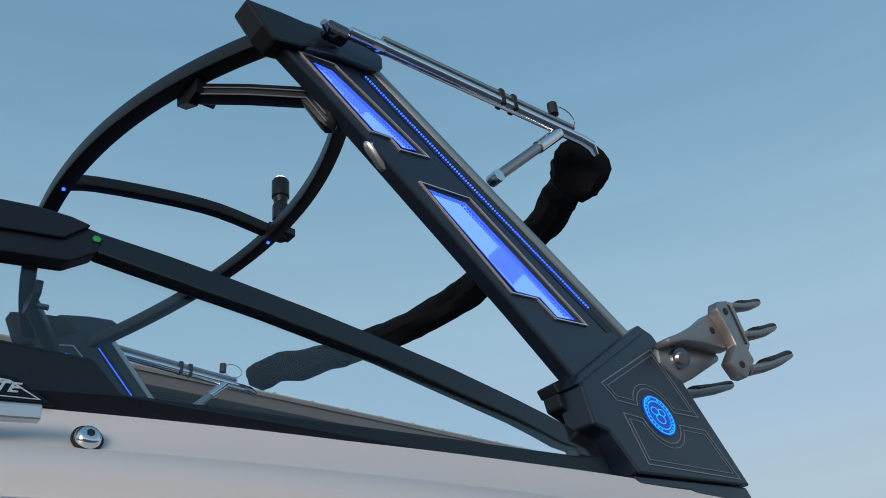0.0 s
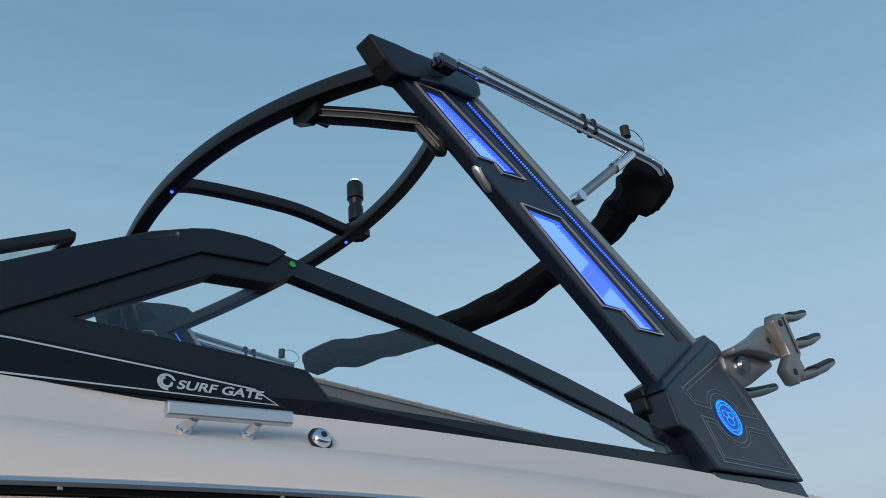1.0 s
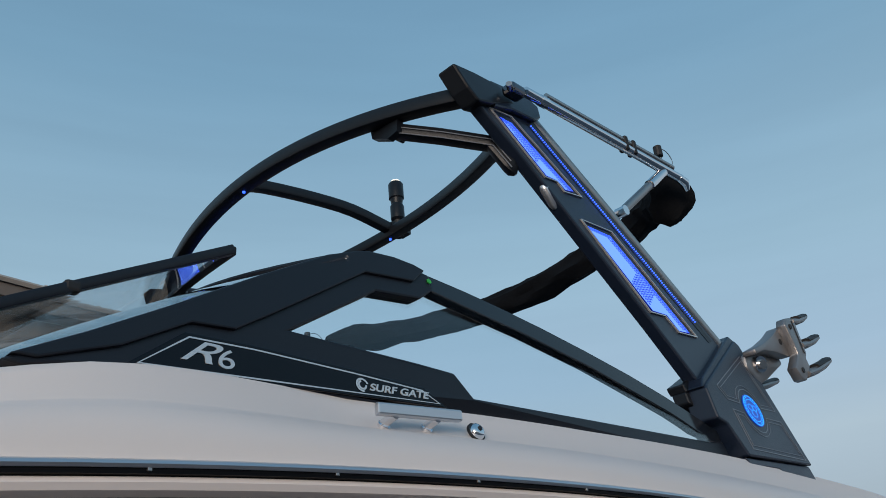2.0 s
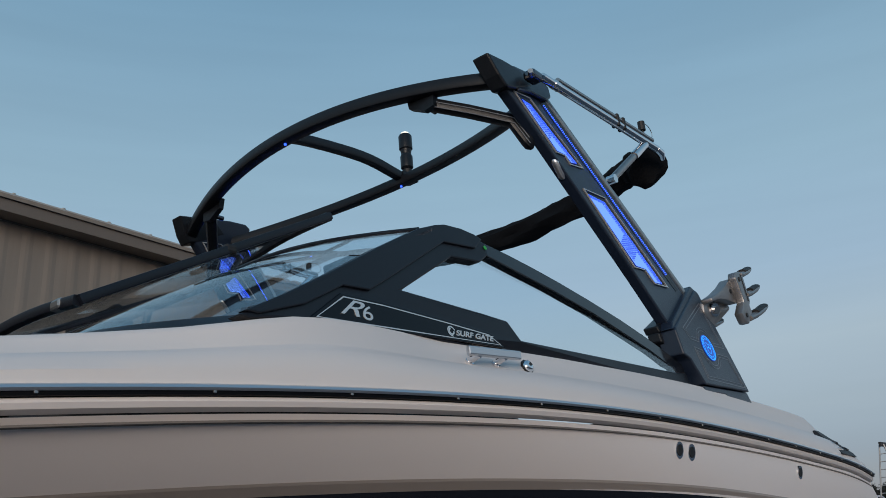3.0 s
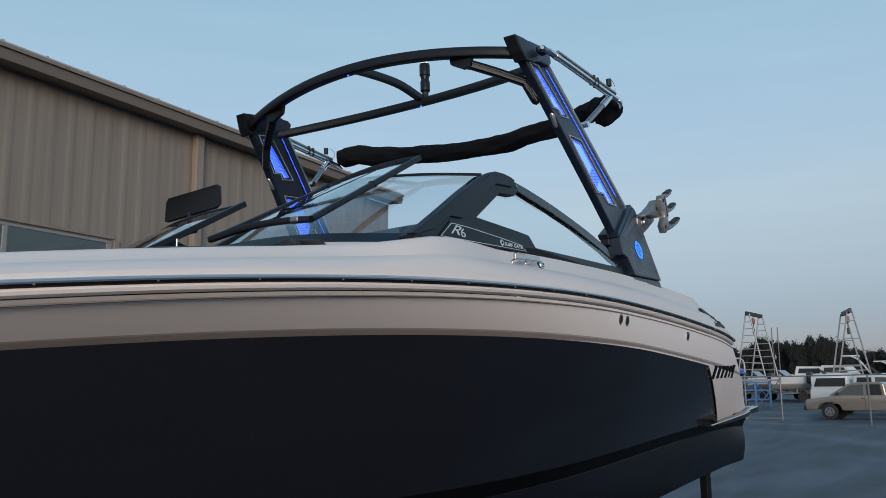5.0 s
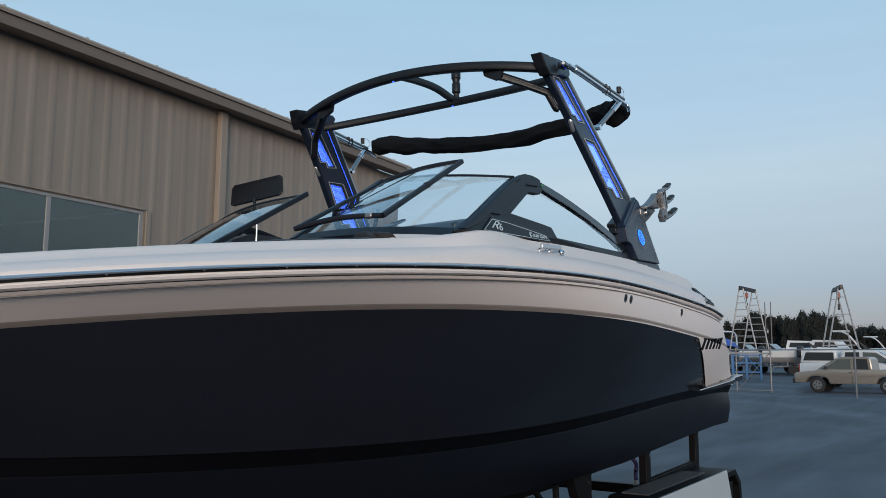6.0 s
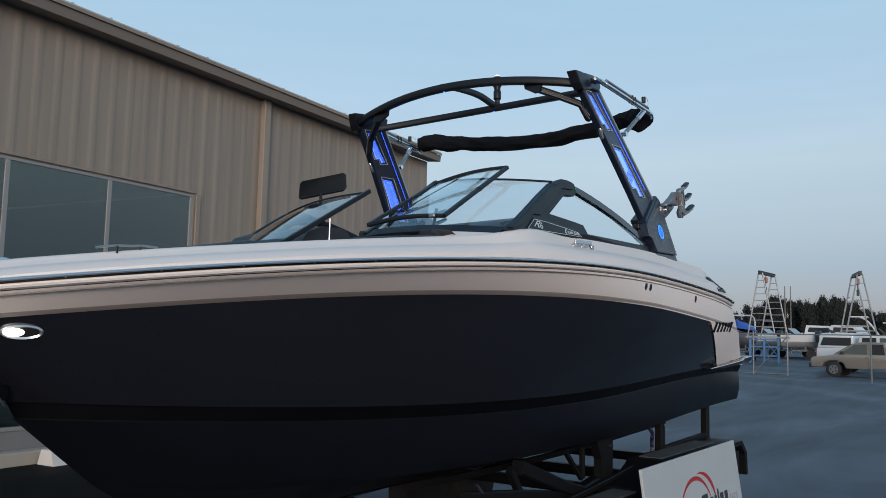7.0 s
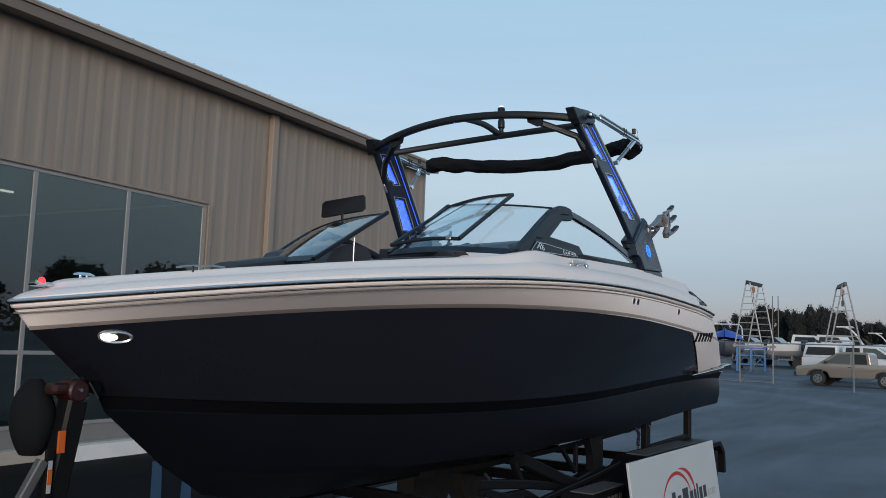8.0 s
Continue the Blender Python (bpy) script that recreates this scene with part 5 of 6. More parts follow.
    # maker's mark as plain blocks on the step's side
    for i in range(6):
        part("maker_mark", box((3.98 - 0.078 * i, sg * 1.302, 0.235), (0.046, 0.004, 0.045)), STEP_GREY, step)
for x in (0.4, 1.72, 2.62, 4.4, 5.2):
    part("cross_member", box((x, 0, 0.13), (0.09, 1.72, 0.09), 0.008), TRAILER_BLACK, trailer)
part("tongue", box((8.2, 0, 0.14), (2.0, 0.13, 0.13), 0.01), TRAILER_BLACK, trailer)
part("coupler", tube([(9.1, 0, 0.16), (9.35, 0, 0.17), (9.42, 0, 0.15)], [0.06, 0.055, 0.03], seg=12), STEEL, trailer)
# winch stand
part("winch_post", tube([(7.60, 0.0, 0.18), (7.46, 0.0, 1.02)], 0.055, seg=8, square=True), TRAILER_BLACK, trailer, "black winch post")
part("post_guard", box((7.60, 0.06, 0.66), (0.04, 0.02, 0.30), 0.006), TRAILER_BLACK, trailer)
wn_ = part("winch", tube([(7.47, -0.065, 1.07), (7.47, -0.055, 1.07), (7.47, 0.055, 1.07), (7.47, 0.065, 1.07)], [0.045, 0.055, 0.055, 0.045], seg=20), RUST_RED, trailer, "dark red winch head")
part("winch_arm", box((7.535, 0.0, 1.08), (0.12, 0.09, 0.055), 0.02), RUST_RED, wn_)
part("winch_bolt", disc_bm((7.47, 0.070, 1.075), (0, 1, 0), 0.009, 0.014, 12), CHROME, wn_)
part("winch_roller", disc_bm((7.375, 0, 1.085), (0, 1, 0), 0.032, 0.10, 20), STRIPE_BLACK, wn_)
part("winch_strap", tube([(7.42, 0.06, 1.11), (7.36, 0.055, 1.03)], 0.004, seg=6), STEEL, wn_)
part("reflector", box((7.545, 0.060, 0.835), (0.038, 0.012, 0.105), 0.003), ORANGE, trailer, "orange reflector strip")
part("warning_label", box((7.60, 0.0725, 0.68), (0.022, 0.005, 0.15), 0.002), SILVER_PAINT, trailer, "small white and orange warning label")
part("label_band", box((7.60, 0.0760, 0.68), (0.020, 0.004, 0.07), 0.001), ORANGE, trailer)
part("post_clevis", disc_bm((7.50, 0.075, 0.42), (0, 1, 0), 0.03, 0.05, 16), CHROME, trailer)
part("clevis_ring", tube([(7.5 + 0.03 * math.cos(a), 0.09, 0.34 + 0.04 * math.sin(a)) for a in [k * math.pi / 8 for k in range(17)]], 0.006, seg=6), CHROME, trailer)
part("jack_tube", tube([(7.634, 0.06, 0.757), (7.76, 0.06, 0.52), (7.93, 0.03, 0.18)], 0.024, seg=8, square=True), JACK_GREY, trailer, "dull steel tongue jack")
# covered jack head
rows = []
for i in range(13):
    f = i / 12
    r = 0.16 * math.sin(math.pi * (0.10 + 0.86 * f)) ** 0.6
    rows.append([(7.575 + r * 0.60 * math.cos(a) * (1 + 0.08 * math.sin(3 * a + 4 * f)), -0.14 + r * 0.8 * math.sin(a), 0.76 + 0.36 * f) for a in [k * math.pi / 10 for k in range(20)]])
part("jack_cover", add_loft(bmesh.new(), rows, closed=True, caps=True), CANVAS, trailer, "black cloth cover on the jack", smooth=True)
# drain line hanging under the hull
rope = thing("mooring_rope", BOAT_M)
tagged(rope, "short purple and white rope hanging under the hull", "rope")
PURPLE = material("purple_rope", (0.10, 0.08, 0.22), 0.7, vary=0.3, scale=60)
part("rope_knot", tube(smooth_line([(1.96, 0.80, 0.62), (1.92, 0.85, 0.53), (1.98, 0.87, 0.50), (1.93, 0.85, 0.47), (1.97, 0.86, 0.43), (1.95, 0.86, 0.41)], 24), 0.016, seg=8), PURPLE, rope, smooth=True)
part("rope_end", tube([(1.95, 0.86, 0.42), (2.01, 0.86, 0.33)], 0.014, seg=8), SILVER_PAINT, rope)

# ---- sales sign leaning on the fender ----
SIGN_WHITE = material("sign_board", (0.46, 0.50, 0.52), 0.35, vary=0.05, scale=3)
SIGN_RED = material("sign_red", (0.42, 0.02, 0.025), 0.4)
SIGN_DARK = material("sign_dark", (0.03, 0.035, 0.045), 0.4)
SIGN_GREY = material("sign_grey", (0.35, 0.36, 0.38), 0.4)
sign_m = pose(2.805, 1.575, LIFT + 0.53, 0, 0, 180) @ pose(0, 0, 0, 90 - 8)  # x along the board, y up it, z out of its face
sign = thing("sale_sign", sign_m)
tagged(sign, "white dealer sign board with red arcs leaning on the trailer fender", "sign")
SW, SH = 2.21, 0.91
part("board", box((0, -SH / 2, -0.01), (SW, SH, 0.02), 0.003), SIGN_WHITE, sign)


def arc(cx, cy, r0, r1, a0, a1, shift):
    n = 24
    rows = []
    for k in range(n + 1):
        a = a0 + (a1 - a0) * k / n
        w = math.sin(math.pi * min(1, k / n * 1.0)) * 0.9 + 0.1
        rows.append([(cx + r0 * math.cos(a) * 1.25, cy + r0 * math.sin(a), 0.002), (cx + (r0 + (r1 - r0) * w) * math.cos(a) * 1.25 + shift * w, cy + (r0 + (r1 - r0) * w) * math.sin(a), 0.002)])
    return add_loft(bmesh.new(), rows)


part("red_arc", arc(-0.10, -0.52, 0.325, 0.355, math.pi * 0.88, math.pi * 0.14, 0.01), SIGN_RED, sign, "dark red arc")
part("red_arc", arc(-0.03, -0.50, 0.345, 0.368, math.pi * 0.50, math.pi * 0.10, 0.03), SIGN_RED, sign)
WORD = [(0.09, 0.14, -0.20), (0.09, 0.10, -0.06), (0.16, 0.14, 0.10), (0.09, 0.10, 0.26), (0.06, 0.10, 0.365), (0.035, 0.14, 0.44), (0.09, 0.10, 0.53), (0.09, 0.10, 0.65)]
for w0, h0, x in WORD:
    part("word_bar", box((x, -0.46 + h0 / 2, 0.003), (w0 * 0.85, h0, 0.004)), SIGN_DARK, sign)
for i in range(4):
    part("word_bar", box((0.76 + i * 0.06, -0.435, 0.003), (0.035, 0.055, 0.004)), SIGN_GREY, sign)
# ---- storefront ----
TINT = glass_material("tinted_glass", (0.36, 0.45, 0.42), ior=1.98)
TINT.node_tree.nodes["Principled BSDF"].inputs["Specular Tint"].default_value = (0.88, 1.0, 0.97, 1)
# near-black colour stands in for the dimness of the room
INTERIOR = material("painted_dim_interior", (0.013, 0.014, 0.015), 0.8, vary=0.2)
CURB_WHITE = material("painted_curb", (0.62, 0.61, 0.60), 0.7, vary=0.12, scale=4, bump=0.2)
CONCRETE = material("concrete", (0.36, 0.33, 0.29), 0.8, vary=0.15, scale=2, bump=0.3, bump_scale=40)
for k, (a, b) in enumerate(zip(MULLIONS, MULLIONS[1:])):
    for z0, z1 in ((WIN_B + 0.045, 1.405), (1.455, WIN_T - 0.045)):
        win = part("window", box(((a + b) / 2, -0.030, (z0 + z1) / 2), (b - a - 0.05, 0.008, z1 - z0)), TINT, building, "dark tinted storefront pane")
        win.visible_shadow = False
for a in MULLIONS:
    part("mullion", box((a, -0.026, (WIN_B + WIN_T) / 2), (0.066, 0.030, WIN_T - WIN_B - 0.004), 0.005), MULLION, building, "grey aluminium window bar")
xm = (WIN_L + WIN_R) / 2
part("window_head", box((xm, -0.025, WIN_T - 0.024), (WIN_R - WIN_L, 0.034, 0.048), 0.005), MULLION, building)
part("window_rail", box((xm, -0.027, 1.43), (WIN_R - WIN_L - 0.01, 0.026, 0.054), 0.005), MULLION, building)
part("window_sill", box((xm, -0.05, WIN_B + 0.025), (WIN_R - WIN_L, 0.13, 0.05), 0.006), MULLION, building)
part("head_flashing", box((xm, 0.012, WIN_T + 0.032), (WIN_R - WIN_L + 0.06, 0.03, 0.04), 0.005), SIDING, building)
part("jamb_trim", box((WIN_L - 0.075, 0.02, (WIN_B + WIN_T) / 2), (0.09, 0.03, WIN_T - WIN_B), 0.006), SIDING, building)
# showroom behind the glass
# added lining; its near-black colour paints the jamb as dark as the room
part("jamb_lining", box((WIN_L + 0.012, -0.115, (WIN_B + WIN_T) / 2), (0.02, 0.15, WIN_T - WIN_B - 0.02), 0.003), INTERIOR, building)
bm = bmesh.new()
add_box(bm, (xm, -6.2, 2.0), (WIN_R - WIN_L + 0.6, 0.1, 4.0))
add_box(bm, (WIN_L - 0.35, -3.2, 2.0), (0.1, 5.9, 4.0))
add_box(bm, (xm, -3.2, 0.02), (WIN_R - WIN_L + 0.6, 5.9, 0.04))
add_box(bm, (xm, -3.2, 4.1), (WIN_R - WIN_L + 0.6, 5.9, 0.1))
part("showroom", bm, INTERIOR, building, "showroom interior, its dimness painted near-black")
for x, y in ((1.2, -2.6), (3.2, -2.6), (5.2, -2.6)):
    part("ceiling_lamp", box((x, y, 3.98), (0.28, 0.06, 0.03)), LAMP_WHITE, building, "small lit ceiling lamp")
# kerb along the wall
part("kerb", box((4.1, 0.12, 0.09), (7.0, 0.22, 0.18), 0.015), CONCRETE, building)
step = tagged(part("wheel_stop", bevel(add_prism(bmesh.new(), [(-0.16, 0), (-0.10, 0.2), (0.10, 0.2), (0.16, 0)], lambda a, z: (0.4, 0.42 + a, z), lambda a, z: (1.95, 0.42 + a, z)), 0.015), CURB_WHITE), "white painted concrete wheel stop by the wall", "wheel stop")
step.matrix_world = WALL_M
# near-black asphalt strip by the windows; shade beside boat and building painted in
SHADE_ASPHALT = material("shade_dark_asphalt", (0.0035, 0.0045, 0.0062), 0.75, vary=0.35, scale=0.8, bump=0.4, bump_scale=50, spec=0.1)
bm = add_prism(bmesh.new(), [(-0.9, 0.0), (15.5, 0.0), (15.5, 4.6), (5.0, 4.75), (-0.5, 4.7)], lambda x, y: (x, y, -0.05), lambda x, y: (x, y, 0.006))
strip = tagged(part("shade_strip", bm, SHADE_ASPHALT), "near-black asphalt strip along the building, shade put into its colour", "pavement", kind="structure")
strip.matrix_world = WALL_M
# painted bay lines
BAY_BLUE = material("bay_blue_paint", (0.018, 0.062, 0.12), 0.7, vary=0.35, scale=9)
for i, (a, b, c, d) in enumerate((((2.19, -5.83), (2.09, -5.755), (4.215, -3.145), (4.29, -3.22)), ((2.06, -5.35), (1.98, -5.29), (4.05, -2.90), (4.14, -2.97)))):
    bm = bmesh.new()
    add_prism(bm, [a, b, c, d], lambda x, y: (x, y, 0.002), lambda x, y: (x, y, 0.011))
    tagged(part("bay_line", bm, BAY_BLUE), "worn blue painted parking line", "road marking", kind="structure")
# roof fasteners along the eave
for i in range(30):
    part("roof_seam", box((WALL_A + 0.1 + 0.62 * i, 0.30, EAVE + 0.205), (0.04, 0.12, 0.03), 0.008), ROOFING, building)
# ---- far lot ----
TAN_PAINT = material("tan_car_paint", (0.27, 0.242, 0.21), 0.3, metal=0.3, coat=0.5, vary=0.04)
WHITE_PAINT = material("white_car_paint", (0.62, 0.64, 0.66), 0.3, coat=0.5, vary=0.03)
CAR_GLASS = material("dark_car_glass", (0.035, 0.04, 0.043), 0.08, coat=0.5)
BOAT_GREY = material("weathered_grey_hull", (0.13, 0.14, 0.155), 0.5, vary=0.15)
CAB_GLASS = material("grey_cab_glass", (0.10, 0.115, 0.115), 0.08, coat=0.5)
CAR_BLACK = material("car_black_trim", (0.02, 0.02, 0.022), 0.5)
GALV = material("galvanised_steel", (0.20, 0.21, 0.22), 0.45, metal=0.5, vary=0.1, scale=3)
LADDER_GREY = material("ladder_grey", (0.33, 0.34, 0.35), 0.5, metal=0.2, vary=0.12, scale=3)
BLUE_STEEL = material("blue_painted_steel", (0.05, 0.16, 0.34), 0.5, vary=0.15, scale=3)
BLUE_TARP = material("blue_tarp", (0.02, 0.09, 0.46), 0.5, vary=0.2, scale=3, bump=0.3, bump_scale=8)
BOAT_WHITE = material("boat_white", (0.66, 0.66, 0.66), 0.3, coat=0.3, vary=0.05)
BOAT_DARK = material("boat_dark", (0.02, 0.022, 0.03), 0.3, coat=0.3)
BARK = material("bark", (0.06, 0.045, 0.035), 0.9, vary=0.3, scale=4, bump=0.5, bump_scale=20)
LEAF = material("evergreen_leaf", (0.027, 0.031, 0.028), 0.85, vary=0.15, scale=1.2)
LEAF_DRY = material("autumn_leaf", (0.050, 0.043, 0.036), 0.85, vary=0.3, scale=1.2)
HOIST_RED = material("hoist_red", (0.30, 0.11, 0.08), 0.5, vary=0.2)


def solid_prism(pts, y0, y1, w=0.0):
    bm = add_prism(bmesh.new(), pts, lambda x, z: (x, y0, z), lambda x, z: (x, y1, z))
    bmesh.ops.recalc_face_normals(bm, faces=bm.faces)
    return bevel(bm, w) if w else bm


def pickup(m, paint, label, shell=False):
    """A pickup truck that heads along its own x; the wheels stand on z = 0."""
    t = thing("pickup_truck", m)
    tagged(t, label, "pickup truck")
    part("body", solid_prism([(2.42, 0.42), (2.45, 0.72), (2.38, 0.86), (1.52, 0.97), (1.44, 1.02), (-2.35, 1.02), (-2.38, 0.5), (-1.85, 0.42), (-1.75, 0.62), (-1.5, 0.72), (-1.2, 0.72), (-0.98, 0.62), (-0.9, 0.40), (0.95, 0.38), (1.05, 0.62), (1.3, 0.72), (1.65, 0.72), (1.88, 0.62), (1.98, 0.42)], -0.84, 0.84, 0.04), paint, t, smooth=True)
    part("cab", solid_prism([(1.50, 0.98), (0.66, 1.50), (0.52, 1.56), (-0.56, 1.57), (-0.70, 1.50), (-0.78, 0.98)], -0.72, 0.72, 0.05), paint, t)
    for sg in (1, -1):
        y = sg * 0.725
        part("side_window", solid_prism([(1.18, 1.05), (0.60, 1.45), (0.10, 1.47), (0.10, 1.03)], y - 0.01, y + 0.01), CAB_GLASS, t, "dark window")
        part("side_window", solid_prism([(-0.03, 1.03), (-0.03, 1.47), (-0.56, 1.47), (-0.62, 1.03)], y - 0.01, y + 0.01), CAR_GLASS, t)
        part("wing_mirror", box((1.08, sg * 0.92, 1.08), (0.12, 0.16, 0.13), 0.03), CAR_BLACK, t)
        part("door_handle", box((0.10, sg * 0.845, 0.88), (0.14, 0.02, 0.03), 0.005), CAR_BLACK, t)
        part("headlight", box((2.42, sg * 0.62, 0.74), (0.06, 0.34, 0.13), 0.02), LAMP_OFF, t, "clear headlight")
        part("tail_light", box((-2.37, sg * 0.76, 0.82), (0.04, 0.15, 0.34), 0.02), RED_LENS, t, "red tail light")
        part("door_seam", box((0.03, sg * 0.842, 0.7), (0.012, 0.006, 0.6)), CAR_BLACK, t)
        for x in (1.47, -1.36):
            c = Vector((x, sg * 0.74, 0.33))
            w = part("wheel", tube([c + Vector((0, -sg * 0.1, 0)), c + Vector((0, -sg * 0.085, 0)), c + Vector((0, sg * 0.085, 0)), c + Vector((0, sg * 0.1, 0))], [0.27, 0.33, 0.33, 0.27], seg=28), TYRE, t, "black tyre", smooth=True)
            part("rim", disc_bm(c + Vector((0, sg * 0.095, 0)), (0, sg, 0), 0.2, 0.02, 24), STEEL, w, "silver wheel rim")
            for k in range(5):
                a = 2 * math.pi * k / 5
                part("spoke_gap", disc_bm(c + Vector((0.12 * math.cos(a), sg * 0.104, 0.12 * math.sin(a))), (0, sg, 0), 0.035, 0.01, 10), CAR_BLACK, w)
    part("windscreen", solid_prism([(1.44, 1.025), (1.455, 1.035), (0.70, 1.500), (0.69, 1.49)], -0.66, 0.66), CAB_GLASS, t)
    part("front_bumper", box((2.46, 0, 0.50), (0.16, 1.66, 0.20), 0.04), CAR_BLACK, t, "dark bumper")
    part("grille", box((2.44, 0, 0.74), (0.04, 0.8, 0.16), 0.01), CAR_BLACK, t)
    part("rear_bumper", box((-2.44, 0, 0.50), (0.16, 1.6, 0.14), 0.03), STEEL, t)
    if shell:
        part("bed_cap", solid_prism([(-0.9, 1.02), (-0.92, 1.60), (-1.1, 1.66), (-2.2, 1.62), (-2.36, 1.02)], -0.76, 0.76, 0.05), paint, t, "white bed cap", smooth=True)
        for sg in (1, -1):
            part("cap_window", solid_prism([(-1.0, 1.12), (-1.0, 1.46), (-2.1, 1.46), (-2.22, 1.12)], sg * 0.765 - 0.01, sg * 0.765 + 0.01), CAR_GLASS, t)
    return t


LAMP_OFF = material("headlight_glass", (0.5, 0.5, 0.5), 0.15, coat=0.5)
pickup(pose(-33.2, -1.55, ground_z(-33, 0), 0, 0, -90 - 6), TAN_PAINT, "tan extended-cab pickup truck parked on the asphalt")
pickup(pose(-37.9, -1.75, ground_z(-38, 0), 0, 0, 90 - 6) @ Matrix.Scale(1.18, 4), WHITE_PAINT, "white pickup truck with a windowed bed cap", shell=True)

# fence and gate
FZ = ground_z(-31, 0)
gate = thing("gate", pose(-31.0, -5.6, FZ, 0, 0, -90 - 8))
tagged(gate, "galvanised pipe gate with a diagonal brace", "gate")
GL, GR = 1.95, -0.93
for z in (0.06, 1.84):
    part("gate_rail", tube([(GL, 0, z), (GR, 0, z)], 0.03, seg=8), GALV, gate)
for x in (0.62, GR + 0.02):
    part("gate_post", tube([(x, 0, 0.0), (x, 0, 1.95)], 0.035, seg=8), GALV, gate)
part("gate_brace", tube([(0.55, 0, 0.1), (GR + 0.05, 0, 1.7)], 0.022, seg=8), GALV, gate)
fence = thing("fence", pose(-31.0, -5.6, FZ, 0, 0, -90 - 8))
tagged(fence, "pipe rail fence on thin galvanised posts", "fence")
part("fence_rail", tube([(GR + 0.02, 0, 1.84), (-22, 0, 1.9)], 0.025, seg=8), GALV, fence)
for x in (-8, -12, -16, -20):
    part("fence_post", tube([(x, 0, 0), (x, 0, 1.95)], 0.035, seg=8), GALV, fence)
pole = part("marker_pole", tube([(0, 0, 0), (0, 0, 1.85)], 0.035, seg=10), GALV)
pole.matrix_world = pose(-27.7, -0.97, ground_z(-27.7, 0))
tagged(pole, "thin galvanised steel post on the asphalt", "post")

# blue rack
rack = thing("steel_rack", pose(-45.9, -9.15, ground_z(-45.9, 0), 0, 0, -90 + 12) @ Matrix.Diagonal((1.3, 3.0, 1.0, 1)))
tagged(rack, "blue painted steel base frame under the gantry", "frame")
for x in (-0.62, 0.0, 0.62):
    for y in (-0.3, 0.3):
        part("upright", box((x, y, 0.75), (0.10, 0.10, 1.5), 0.01), BLUE_STEEL, rack)
for z in (0.45, 1.0, 1.45):
    for y in (-0.3, 0.3):
        part("beam", box((0, y, z), (1.34, 0.07, 0.09), 0.01), BLUE_STEEL, rack)
part("brace", tube([(-0.6, 0.3, 0.45), (0.0, 0.3, 1.4)], 0.035, seg=6), BLUE_STEEL, rack)
part("brace", tube([(0.6, 0.3, 0.45), (0.0, 0.3, 1.4)], 0.035, seg=6), BLUE_STEEL, rack)


def gantry(m, label, half, long, levels, top):
    """A hoisting frame: two tall ladder-shaped ends under a short beam; x runs along the beam."""
    g = thing("gantry", m)
    tagged(g, label, "gantry")
    part("beam", box((0, 0, top + 0.02), (long + 0.5, 0.14, 0.22), 0.01), CAR_BLACK, g, "dark beam")
    for x in (-long / 2, long / 2):
        foot, head = Vector((x, half, 0)), Vector((x, 0.11, top))
        for sy in (1, -1):
            part("rail", tube([(p.x, sy * p.y, p.z) for p in (foot, head)], 0.044, seg=6), LADDER_GREY, g)
        for f in levels:
            p = foot.lerp(head, f)
            part("rung", tube([(x, p.y, p.z), (x, -p.y, p.z)], 0.026, seg=6), LADDER_GREY, g)
        part("wheel_bar", box((x, 0, 0.10), (0.1, 2 * half + 0.2, 0.12), 0.02), LADDER_GREY, g)
    part("hoist", box((-long * 0.1, 0, top - 0.38), (0.2, 0.2, 0.34), 0.05), HOIST_RED, g, "red chain hoist")
    part("chain", tube([(-long * 0.1, 0, top - 0.1), (-long * 0.1, 0, top - 1.0)], 0.02, seg=6), CAR_BLACK, g)
    part("hook_block", box((-long * 0.1, 0, top - 1.0), (0.12, 0.12, 0.34), 0.03), CAR_BLACK, g)
    return g


gantry(pose(-46.6, -9.1, ground_z(-45.9, 0) + 1.495, 0, 0, 180 - 4), "tall grey ladder-ended gantry with a red hoist on a blue base", 0.86, 2.6, [0.08 + 0.1 * k for k in range(10)], 4.05)
gantry(pose(-42.6, -3.42, ground_z(-43, 0), 0, 0, 180 + 16), "tall grey gantry with low cross ties behind the trucks", 1.12, 2.2, [0.06, 0.40, 0.45, 0.72, 0.90], 5.15)


